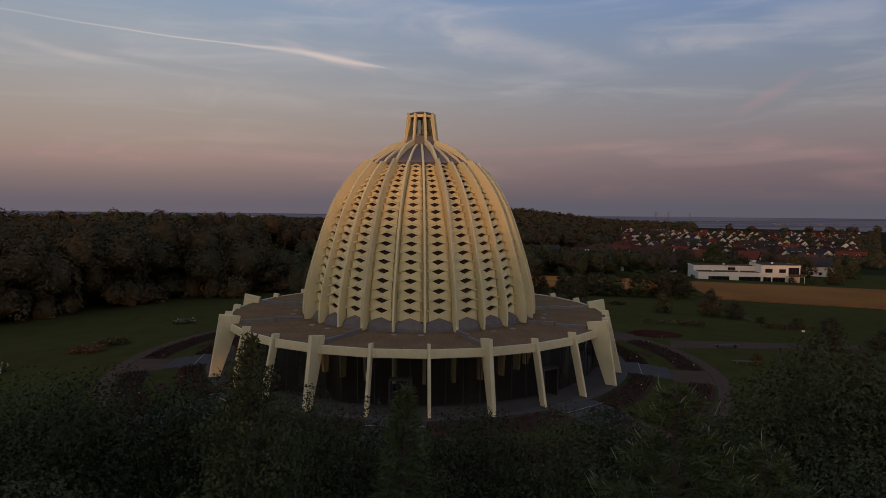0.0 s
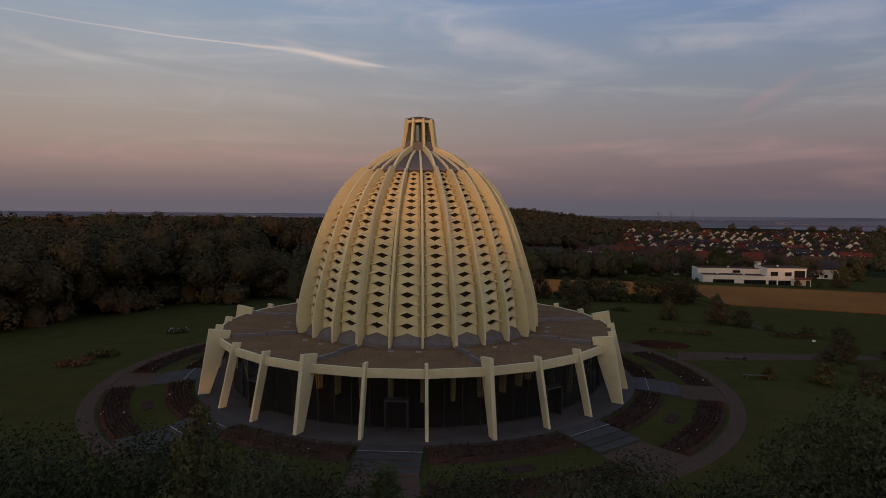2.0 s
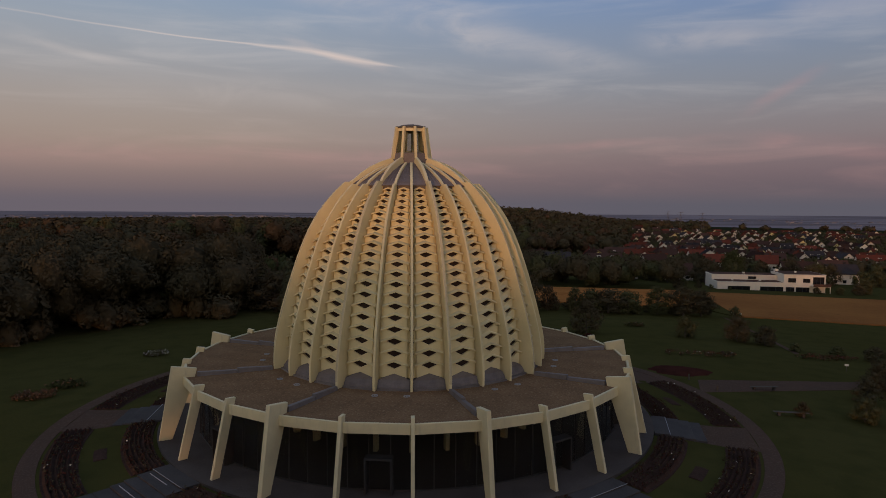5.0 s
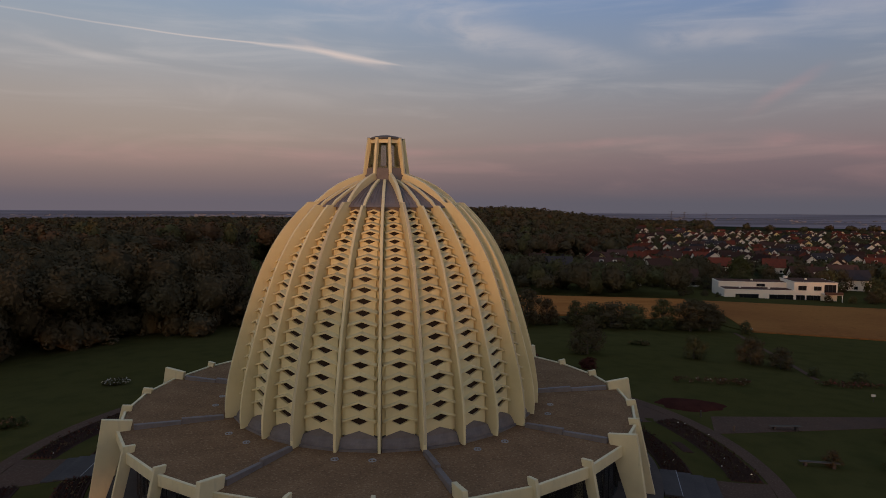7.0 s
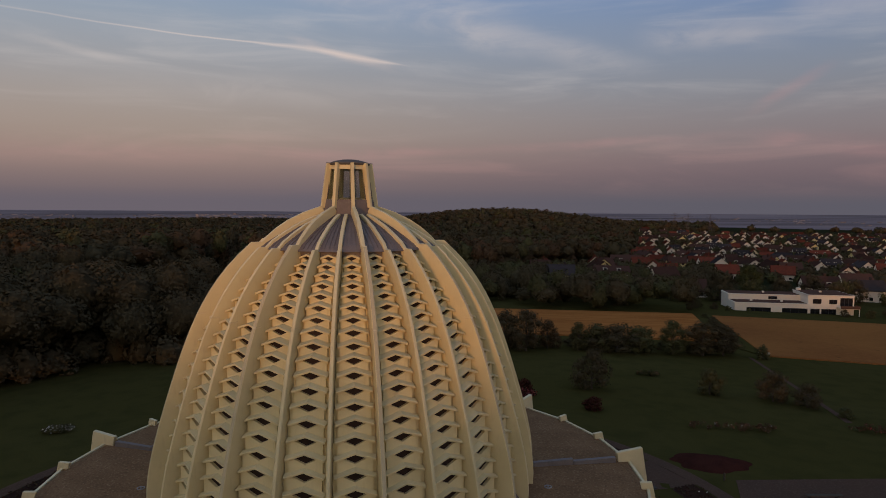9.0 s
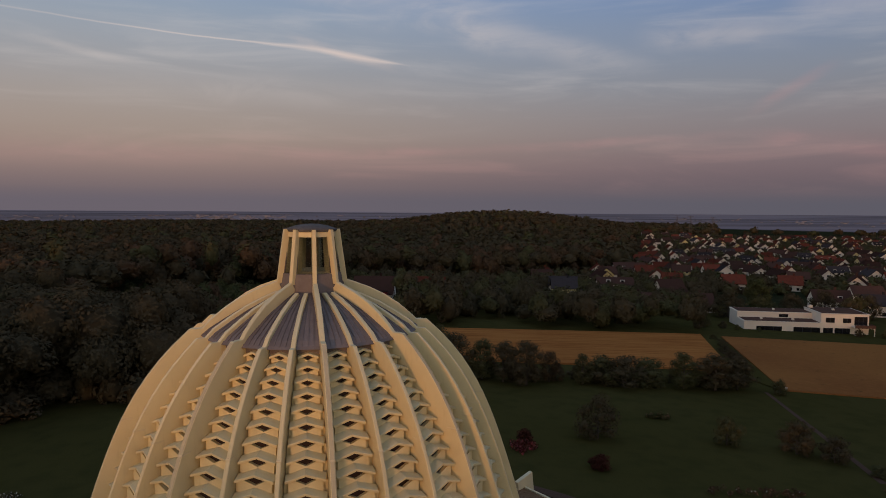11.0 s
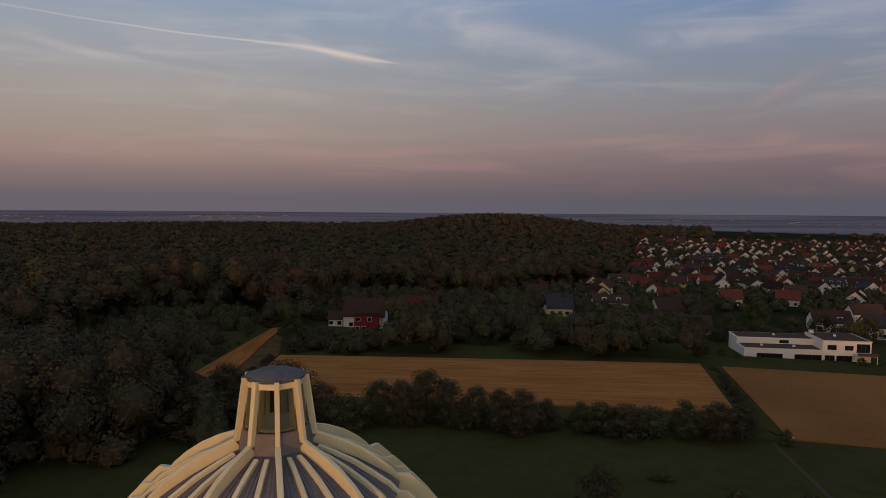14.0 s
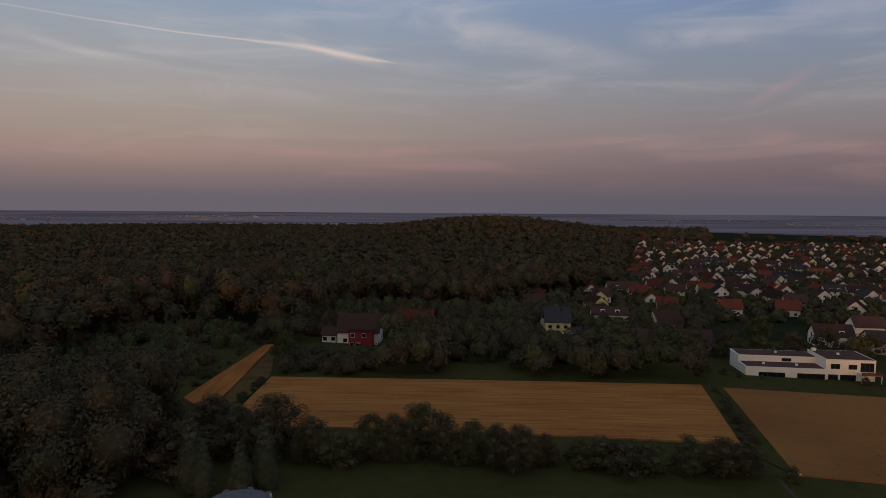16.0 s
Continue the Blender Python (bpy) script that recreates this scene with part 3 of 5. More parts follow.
row_data = [row_meshes(i, *row) for i, row in enumerate(ROWS)]
NEAR_BAYS = [k % 27 for k in range(-5, 10)]
for k in NEAR_BAYS:
    for me_panel, me_hood, me_pane in row_data:
        a = bearing(k) + half
        part("panel", me_panel, temple, turn=a)
        part("hood", me_hood, temple, turn=a)
        part("pane", me_pane, temple, "dark diamond window pane", turn=a)
for which, name, mat in ((0, "panel_rest", CREAM), (1, "hood_rest", CREAM), (2, "pane_rest", DOME_GLASS)):
    s = Shape()
    for k in range(27):
        if k in NEAR_BAYS:
            continue
        m = Matrix.Rotation(radians(bearing(k) + half), 4, "Z")
        for data in row_data:
            s.add([m @ v.co for v in data[which].vertices], [tuple(p.vertices) for p in data[which].polygons])
    me = bpy.data.meshes.new(name)
    me.from_pydata(s.v, [], s.f)
    me.materials.append(mat)
    tagged(part(name, me, temple), kind="stuff")

# zinc cap between the cap ribs, with standing seams and a folded eaves strip
cap = Shape()
prof = [(5.98, 22.10), (6.10, 22.20), (6.14, 22.52), (6.34, 22.53), (5.98, 22.86)] + [(5.04, 23.43), (4.15, 23.92), (3.06, 24.37), (1.81, 24.80)]
cap.strip([[place(r, -r * TAN, z), place(r, r * TAN, z), place(r, r * TAN, z - 0.06), place(r, -r * TAN, z - 0.06)] for r, z in prof], closed=True)
cap_seams = []
for u in (-0.42, 0.0, 0.42):
    line = Shape()
    rings = []
    for r, z in prof:
        c = place(r, u * r * TAN, z - 0.02)
        rings.append([c + Vector((-0.018, 0, 0)), c + Vector((0.018, 0, 0)), c + Vector((0.018, 0, 0.07)), c + Vector((-0.018, 0, 0.07))])
    line.strip(rings, closed=True)
    cap_seams.append(line.mesh("cap_seam", ZINC))
eaves = Shape().prism([place(6.36, sx * 6.2 * TAN, 22.44) for sx in (-0.95, 0.95)] + [place(6.24, sx * 6.2 * TAN, 22.56) for sx in (0.95, -0.95)],
                      [place(6.41, sx * 6.2 * TAN, 22.48) for sx in (-0.95, 0.95)] + [place(6.28, sx * 6.2 * TAN, 22.63) for sx in (0.95, -0.95)])
cap = cap.mesh("cap_sheet", ZINC)
eaves = eaves.mesh("cap_drip_edge", ZINC)
for k in range(27):
    part("cap_sheet", cap, temple, "dark grey zinc sheet", turn=bearing(k) + half)
    part("cap_drip_edge", eaves, temple, "folded grey zinc eaves strip", turn=bearing(k) + half)
    for me in cap_seams:
        part("cap_seam", me, temple, turn=bearing(k) + half)

# lantern
lantern = part("lantern", Shape().prism([Vector((*polar(2.02, bearing(3 * j)), 24.6)) for j in range(9)], [Vector((*polar(1.80, bearing(3 * j)), 25.85)) for j in range(9)]).mesh("lantern", ZINC, bevel=0.03), temple, "open lantern of nine leaning posts on the dome")
post = slab_of([(1.20, 25.25), (2.13, 25.25), (1.69, 28.45), (0.98, 28.45)], 0.24).mesh("lantern_post", CREAM, bevel=0.02)
t20 = math.tan(radians(20))
beam = Shape().prism([place(r, sx * r * t20, z) for r, sx, z in ((1.42, -0.92, 28.0), (1.42, 0.92, 28.0), (1.30, 0.92, 28.0), (1.30, -0.92, 28.0))],
                     [place(r, sx * r * t20, z) for r, sx, z in ((1.40, -0.92, 28.32), (1.40, 0.92, 28.32), (1.28, 0.92, 28.32), (1.28, -0.92, 28.32))]).mesh("lantern_beam", CREAM)
lpane = Shape().prism([place(r, sx * r * t20, z) for r, sx, z in ((1.60, -0.8, 25.86), (1.60, 0.8, 25.86), (1.35, 0.8, 28.02), (1.35, -0.8, 28.02))],
                      [place(r - 0.02, sx * r * t20, z) for r, sx, z in ((1.60, -0.8, 25.86), (1.60, 0.8, 25.86), (1.35, 0.8, 28.02), (1.35, -0.8, 28.02))])
lpane = lpane.mesh("lantern_pane", LANTERN_GLASS)
lframe = Shape()
for sx in (-0.82, 0.82):
    lframe.prism([place(r, sx * r * t20 + d, z) for r, z, d in ((1.66, 25.86, -0.03), (1.66, 25.86, 0.03), (1.57, 25.86, 0.03), (1.57, 25.86, -0.03))],
                 [place(r, sx * r * t20 + d, z) for r, z, d in ((1.38, 28.02, -0.03), (1.38, 28.02, 0.03), (1.30, 28.02, 0.03), (1.30, 28.02, -0.03))])
lframe = lframe.mesh("lantern_frame", ZINC)
for j in range(9):
    a = bearing(3 * j)
    part("lantern_post", post, lantern, "cream post", turn=a)
    part("lantern_beam", beam, lantern, "cream beam", turn=a + 20)
    part("lantern_pane", lpane, lantern, "clear glass pane", turn=a + 20)
    part("lantern_frame", lframe, lantern, turn=a + 20)
lid = Shape()
rings = []
for r, z in ((1.44, 28.30), (1.50, 28.40), (1.50, 28.46), (1.38, 28.47), (1.34, 28.52), (1.0, 28.64), (0.5, 28.73), (0.06, 28.76)):
    rings.append([Vector((*polar(r * (1 + (0.022 if 1.4 < r and i % 2 else 0)), a), z)) for i, a in enumerate(np.linspace(0, 360, 37)[:-1])])
lid.strip(rings, closed=True)
lid.add(rings[-1], [tuple(range(36))])
lid.add(rings[0], [tuple(range(36))[::-1]])
lid = part("lantern_lid", lid.mesh("lantern_lid", LID), lantern, "grey zinc lid")
tab = Shape().box(-0.13, 0.13, -1.70, -1.46, 28.452, 28.48).mesh("lid_tab", LID, bevel=0.01)
ring = [Vector((*polar(1.42, a), 25.98)) for a in np.linspace(0, 360, 28)[:-1]]
part("lantern_floor", Shape().prism([p - Vector((0, 0, 0.16)) for p in ring], ring).mesh("lantern_floor", CREAM_WALL), lantern, "pale floor inside the lantern")
for j in range(9):
    part("lantern_tab", tab, lantern, "grey zinc post cover", turn=bearing(3 * j))

# glass wall of the hall behind the pillars, and the posts within
gw = 20.4
span = 2 * gw * TAN
for k in range(27):
    a = bearing(k) + half
    if k == 0:
        frame_me = Shape()
        for u in (-0.5, -0.17, 0.17):
            frame_me.box(u * span - 0.022, u * span + 0.022, -gw - 0.05, -gw + 0.05, 0.0, 4.70)
        frame_me.box(-span / 2, span / 2, -gw - 0.045, -gw + 0.045, 0.0, 0.12)
        frame_me.box(-span / 2, span / 2, -gw - 0.045, -gw + 0.045, 4.60, 4.70)
        frame_me = frame_me.mesh("glazing_frame", DARK_FRAME)
        pane_me = Shape().box(-span / 6 + 0.05, span / 6 - 0.05, -gw - 0.012, -gw + 0.012, 0.12, 4.60).mesh("wall_pane", GLASS)
        leg = slab_of([(12.6, 0.0), (13.2, 0.0), (13.5, 4.98), (12.4, 4.98)], 0.34).mesh("inner_post", CREAM_WALL, bevel=0.02)
    part("glazing_frame", frame_me, temple, "dark metal glazing frame", turn=a)
    for u in (-1, 0, 1):
        ob = part("wall_pane", pane_me, temple, turn=a + u * math.degrees(math.atan(span / 3 / gw)))
        ob.visible_shadow = False
    part("inner_post", leg, temple, turn=bearing(k))

# entrance porches: dark boxes with a flat lid in the bay on each walk
porch = Shape().box(-1.0, 1.0, -gw - 0.9, -gw - 0.06, 2.55, 2.72)
for u in (-1.0, 0.86):
    porch.box(u, u + 0.14, -gw - 0.9, -gw - 0.06, 0, 2.548)
porch = porch.mesh("porch", DARK_FRAME, bevel=0.01)
for n in range(9):
    part("porch", porch, temple, "dark metal entrance porch", turn=bearing(3 * n + 1.5))

# terrace and hall floor
ring = [Vector((*polar(24.1, a), 0)) for a in np.linspace(0, 360, 109)[:-1]]
terrace = Shape().prism([p + Vector((0, 0, -0.9)) for p in ring], ring).mesh("terrace", TERRACE)
setting("terrace", terrace, "grey paved terrace under the pillars of the temple", "terrace")
ring = [Vector((*polar(20.3, a), 0.006)) for a in np.linspace(0, 360, 109)[:-1]]
setting("floor", Shape().prism([p + Vector((0, 0, -0.005)) for p in ring], ring).mesh("floor", FLOOR_IN), "dark floor of the temple hall", "floor")


# ---------------------------------------------------------------- land
def make_ground():
    def axis(lo, hi, mid, n):
        t = np.linspace(-1, 1, n)
        g = np.sinh(5.2 * t) / math.sinh(5.2)
        return np.where(g < 0, mid + g * (mid - lo), mid + g * (hi - mid))
    xs, ys = axis(-4880, 4880, 0, 261), axis(-4880, 4880, 10, 261)
    X, Y = np.meshgrid(xs, ys)
    Z = ground_z(X, Y)
    verts = np.stack([X, Y, Z], -1).reshape(-1, 3)
    n = len(xs)
    i = np.arange((n - 1) * (n - 1))
    a = (i // (n - 1)) * n + i % (n - 1)
    faces = np.stack([a, a + 1, a + n + 1, a + n], 1)
    c = verts[faces].mean(1)
    r = np.hypot(c[:, 0], c[:, 1])
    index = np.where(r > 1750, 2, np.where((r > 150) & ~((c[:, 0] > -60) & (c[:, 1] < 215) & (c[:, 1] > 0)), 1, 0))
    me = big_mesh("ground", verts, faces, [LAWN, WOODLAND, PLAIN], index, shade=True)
    setting("ground", me, "dark mown lawn on a hilltop falling to woods and a far plain", "ground")


make_ground()


def draped(outline, lift, thick, mat, name, label, category, cell=4.0, kind="structure"):
    """A convex four-cornered patch of ground cover that follows the land."""
    p = [Vector((*c, 0)) for c in outline]
    nu = max(2, int((p[1] - p[0]).length / cell))
    nv = max(2, int((p[3] - p[0]).length / cell))
    rows_top, s = [], Shape()
    for j in range(nv + 1):
        row = []
        for i in range(nu + 1):
            q = p[0].lerp(p[1], i / nu).lerp(p[3].lerp(p[2], i / nu), j / nv)
            row.append(Vector((q.x, q.y, float(ground_z(q.x, q.y)) + lift)))
        rows_top.append(row)
    s.strip(rows_top)
    rim = rows_top[0] + [r[-1] for r in rows_top[1:]] + rows_top[-1][-2::-1] + [r[0] for r in rows_top[-2:0:-1]]
    s.strip([[q - Vector((0, 0, thick)) for q in rim + rim[:1]], rim + rim[:1]])
    return tagged(new(name, s.mesh(name, mat)), label, category, kind=kind)


def ring_patch(r0, r1, a0, a1, lift, mat, name, label, category, thick=0.3, n=None, hump=0.0):
    """A curved strip round the temple."""
    n = n or max(2, int(abs(a1 - a0) / 2.5))
    s = Shape()
    rows_ = []
    cuts = [0, 0.04, *np.linspace(0.1, 0.9, 13), 0.96, 1] if hump > 0.1 else [0, 0.04, 0.35, 0.65, 0.96, 1]
    last = len(cuts) - 1
    for j, f in enumerate(cuts):
        r = r0 + (r1 - r0) * f
        row = []
        for a in np.linspace(a0, a1, n + 1):
            x, y = polar(r, a)
            z = float(ground_z(x, y)) + lift + hump * (0 if j < 2 or j > last - 2 else 1 if last == 5 else 2.0 * (j % 2))
            if j in (0, last):
                z -= thick
            row.append(Vector((x, y, z)))
        rows_.append(row)
    s.strip(rows_)
    for col in (0, -1):
        s.add([r[col] for r in rows_], [tuple(range(len(cuts)))])
    return tagged(new(name, s.mesh(name, mat)), label, category, kind="structure")


# the round path, and the grit walks that leave it
ring_patch(33.0, 34.6, 0, 360, 0.03, GRIT, "path", "brown grit path in a ring round the temple", "path", n=120)
SECTORS = [bearing(3 * n + 3) for n in range(9)]
HALF_WALK = 7.6
for n in range(9):
    mid = bearing(3 * n + 1.5)
    # walk: slabs from the terrace with low steps, then grit to the ring
    walk_me = Shape()
    w = 2.55
    for j, (r0, r1) in enumerate(((24.05, 25.4), (25.4, 26.6), (26.6, 27.6), (27.6, 28.6))):
        z = -0.02 - 0.12 * j
        walk_me.box(-w, w, -r1, -r0, z - 0.5, z)
    ob = tagged(new("walk_slabs", walk_me.mesh("walk_slabs", STONE, bevel=0.015)), "grey stone entrance walk with shallow steps", "walk", kind="structure")
    ob.rotation_euler = (0, 0, radians(mid))
    nose = tagged(new("step_edge", Shape().box(-w, w, -25.43, -25.38, -0.03, -0.005).mesh("step_edge", PALE_EDGE)), "pale edge strip on a stone step", "step edge", kind="structure")
    nose.rotation_euler = (0, 0, radians(mid))
    q = [polar(28.55, mid - 5.1), polar(28.55, mid + 5.1), polar(33.1, mid + 5.4), polar(33.1, mid - 5.4)]
    draped(q, 0.03, 0.2, GRIT, "path", "brown grit path from the steps to the ring path", "path", 1.5)
    if n == 8:
        far = Shape()
        for j in range(3):
            r0 = 28.64 + 1.2 * j
            far.box(-w, w, -r0 - 1.18, -r0, -0.9, -0.50 - 0.02 * j)
        ob = tagged(new("walk_slabs", far.mesh("walk_slabs", STONE, bevel=0.015)), "grey stone slabs that carry the entrance walk on to the ring path", "walk", kind="structure")
        ob.rotation_euler = (0, 0, radians(mid))
        for rr, zz in ((25.8, -0.14), (28.1, -0.38)):
            rail = tagged(new("floor_bar", Shape().box(-2.1, 0.9, -rr - 0.035, -rr + 0.035, zz - 0.04, zz + 0.04).mesh("floor_bar", PALE_EDGE, bevel=0.02)), "short pale metal bar lying across the stone walk", "bar", "floor bars")
            rail.rotation_euler = (0, 0, radians(mid))
    # beds either side of the lawn strips
    a0, a1 = bearing(3 * n + 1.5) + 6.0, bearing(3 * n + 4.5) - 6.0
    ring_patch(24.35, 27.1, a0 + 0.6, a1 - 0.6, 0.05, SOIL, "flower_bed", "dark soil rose bed against the terrace", "flower bed", hump=0.12)
    ring_patch(30.0, 32.9, a0 - 0.3, a1 + 0.3, 0.05, SOIL, "flower_bed", "dark soil bed inside the ring path", "flower bed", hump=0.12)

# side path to the lawn's far gate
draped([polar(34.0, bearing(9.45)), (35.5, 12.8), (66.0, 17.2), (66.0, 14.4)][::1], 0.03, 0.2, GRIT, "path", "brown grit path crossing the lawn", "path")

# wheat
draped([(-32.5, 100), (69.5, 92.5), (82.0, 140), (-32.2, 139)], 0.42, 0.9, WHEAT, "wheat_field", "ripe golden wheat field behind the hedge", "field", 4, "stuff")
draped([(71.8, 77.6), (330, 27), (330, 102), (87.0, 138)], 0.28, 0.8, WHEAT_DULL, "wheat_field", "plain dull-gold wheat field below the white building", "field", 5, "stuff")
draped([(-47.6, 119), (-38.5, 109), (-41.3, 183), (-44.0, 180)], 0.35, 0.8, WHEAT_STRIP, "wheat_field", "narrow ripe wheat strip beside the wood", "field", 4, "stuff")
draped([(-37.8, 101), (-33.2, 99), (-33.0, 142), (-40.8, 182)], 0.25, 0.6, STUBBLE, "field_margin", "dry grass margin between two wheat strips", "grass", 3, "stuff")
draped([(68.6, 92.5), (71.4, 76.5), (86.6, 138.3), (82.4, 140)], 0.25, 0.6, LAWN, "field_margin", "grassy balk between two wheat fields", "grass", 3, "stuff")


# ---------------------------------------------------------------- trees
def tube(s, p0, p1, r0, r1, sides=6, bend=0.0, steps=3, rng=None):
    """A tapered, slightly bent limb."""
    p0, p1 = Vector(p0), Vector(p1)
    d = (p1 - p0)
    side = d.cross(Vector((0.3, 0.2, 1))).normalized() if d.length > 0 else Vector((1, 0, 0))
    rings = []
    for i in range(steps + 1):
        t = i / steps
        c = p0 + d * t + side * bend * math.sin(math.pi * t)
        z = d.normalized()
        x = z.orthogonal().normalized()
        y = z.cross(x)
        r = r0 + (r1 - r0) * t
        rings.append([c + (x * math.cos(a) + y * math.sin(a)) * r for a in np.linspace(0, 2 * math.pi, sides + 1)[:-1]])
    s.strip(rings, closed=True)


def leaves(rng, centres, radii, n, size, squash=0.8, aim_out=0.5):
    """n little three-cornered leaves in shells about the clump centres; returns corner and face arrays."""
    centres, radii = np.asarray(centres, float), np.asarray(radii, float)
    w = radii ** 2
    pick = rng.choice(len(centres), n, p=w / w.sum())
    d = rng.normal(size=(n, 3))
    d /= np.linalg.norm(d, axis=1)[:, None]
    shell = rng.uniform(0.55, 1.08, n) ** 0.7
    pos = centres[pick] + d * np.array([1, 1, squash]) * (radii[pick] * shell)[:, None]
    nrm = d * aim_out * 1.6 + rng.normal(size=(n, 3)) * 0.4
    nrm /= np.linalg.norm(nrm, axis=1)[:, None]
    t = np.cross(nrm, rng.normal(size=(n, 3)))
    t /= np.linalg.norm(t, axis=1)[:, None]
    b = np.cross(nrm, t)
    sz = size * rng.uniform(0.6, 1.3, n)[:, None]
    tri = np.stack([pos - t * sz, pos + t * sz * 0.7 - b * sz * 0.65, pos + t * sz * 0.9 + b * sz * 0.6], 1)
    return tri.reshape(-1, 3), np.arange(3 * n).reshape(n, 3)


def lumpy_core(rng, level):
    bm = bmesh.new()
    bmesh.ops.create_icosphere(bm, subdivisions=level, radius=1)
    off = Vector(rng.uniform(0, 50, 3))
    for v in bm.verts:
        v.co *= 0.84 + 0.34 * noise.noise(v.co * 1.7 + off) + 0.26 * noise.noise(v.co * 3.6 + off)
    V = np.array([v.co[:] for v in bm.verts])
    F = np.array([[v.index for v in f.verts] for f in bm.faces])
    bm.free()
    return V, F


def tree_parts(seed, high, radius, n, size, foot=0.22, clumps=16, heart=0.5):
    """Trunk with limbs, and crown, of one broadleaf tree."""
    rng = np.random.default_rng(seed)
    centres, radii = [], []
    for i in range(clumps):
        t = (i + 0.5) / clumps
        hgt = high * (foot + (0.94 - foot) * t)
        spread = radius * (math.sin(math.pi * min(1, 0.16 + 0.80 * t)) ** 0.8)
        a = i * 2.4 + rng.uniform(-0.5, 0.5)
        q = spread * rng.uniform(0.35, 0.85)
        centres.append((q * math.cos(a), q * math.sin(a), hgt))
        radii.append(radius * rng.uniform(0.28, 0.46))
    s = Shape()
    tube(s, (0, 0, -0.3), (0, 0, high * 0.55), high * 0.022 + 0.05, high * 0.012, 8, 0.1)
    for i in range(0, clumps):
        c = Vector(centres[i])
        base = Vector((0, 0, min(high * 0.55, c.z * rng.uniform(0.45, 0.7))))
        tube(s, base, c, high * 0.008 + 0.02, 0.015, 5, 0.15 * radius * 0.3)
    v, f = leaves(rng, centres, radii, n, size)
    for c, r in zip(centres, radii):
        if not heart:
            break
        hv, hf = lumpy_core(rng, 1)
        f = np.concatenate([f, hf + len(v)])
        v = np.concatenate([v, hv * r * heart + np.array(c)])
    return s, v, f


def make_tree(name, label, category, wood, crown_me, at, scale=1.0, turn=0.0, high=1.0, group=""):
    x, y = at
    t = thing(name, label, category, group, (x, y, float(ground_z(x, y))), turn)
    t.scale = (scale, scale, scale * high)
    if wood is not None:
        part("trunk", wood, t, "brown bark trunk and limbs")
    part("crown", crown_me, t)
    return t


def broadleaf(name, seed, high, radius, n, size, mat, **kw):
    s, v, f = tree_parts(seed, high, radius, n, size, **kw)
    return s.mesh(name + "_trunk", BARK), big_mesh(name + "_crown", v, f, mat)


def conifer_parts(seed, high, radius, n, size, tips):
    """A spruce: whorls of drooping boughs set with needle sprays, paler at their ends."""
    rng = np.random.default_rng(seed)
    s = Shape()
    tube(s, (0, 0, -0.3), (0, 0, high * 0.98), high * 0.02, 0.02, 7, 0)
    V, F, I = [], [], []
    nb = 300
    for i in range(nb):
        t = (i / nb) ** 0.85
        z = high * (0.06 + 0.92 * t)
        L = radius * (1 - t) ** 0.8 * rng.uniform(0.75, 1.12) + 0.12
        a = i * 2.39996 + rng.uniform(-0.3, 0.3)
        d = np.array([math.cos(a), math.sin(a), 0.0])
        end = np.array([0, 0, z]) + d * L + np.array([0, 0, L * rng.uniform(-0.05, 0.28)])
        start = np.array([0, 0, z])
        tube(s, start, end, 0.03, 0.008, 4, 0, 2)
        m = max(24, int(n / nb * (0.25 + L / radius) * 1.5))
        u = rng.uniform(0.2, 1.0, m)
        pos = start + (end - start) * u[:, None]
        side = np.array([-d[1], d[0], 0.0])
        out = rng.normal(size=(m, 3)) * 0.45 + d * 0.8 + side * rng.choice([-1, 1], m)[:, None] * 0.8
        out[:, 2] += rng.uniform(-0.1, 0.45, m)
        out /= np.linalg.norm(out, axis=1)[:, None]
        w = np.cross(out, rng.normal(size=(m, 3)))
        w /= np.linalg.norm(w, axis=1)[:, None]
        ln = size * rng.uniform(0.7, 1.5, m)[:, None]
        quad = np.stack([pos - w * 0.013, pos + w * 0.013, pos + out * ln + w * 0.006, pos + out * ln - w * 0.006], 1)
        V.append(quad.reshape(-1, 3))
        I.append(np.zeros(m, int))
        if tips:
            q = int(rng.integers(1, 4))
            o2 = (end - start) / np.linalg.norm(end - start)
            for _ in range(q):
                oo = o2 * 0.55 + rng.normal(size=3) * 0.2 + np.array([0, 0, 0.65])
                oo /= np.linalg.norm(oo)
                ww = np.cross(oo, rng.normal(size=3))
                ww /= np.linalg.norm(ww)
                p0 = end + rng.normal(size=3) * 0.06
                ln2 = size * rng.uniform(0.7, 1.7)
                V.append(np.array([p0 - ww * 0.008, p0 + ww * 0.008, p0 + oo * ln2 + ww * 0.005, p0 + oo * ln2 - ww * 0.006]))
                I.append(np.ones(1, int))
    V = np.concatenate(V)
    return s, V, np.arange(len(V)).reshape(-1, 4), np.concatenate(I)


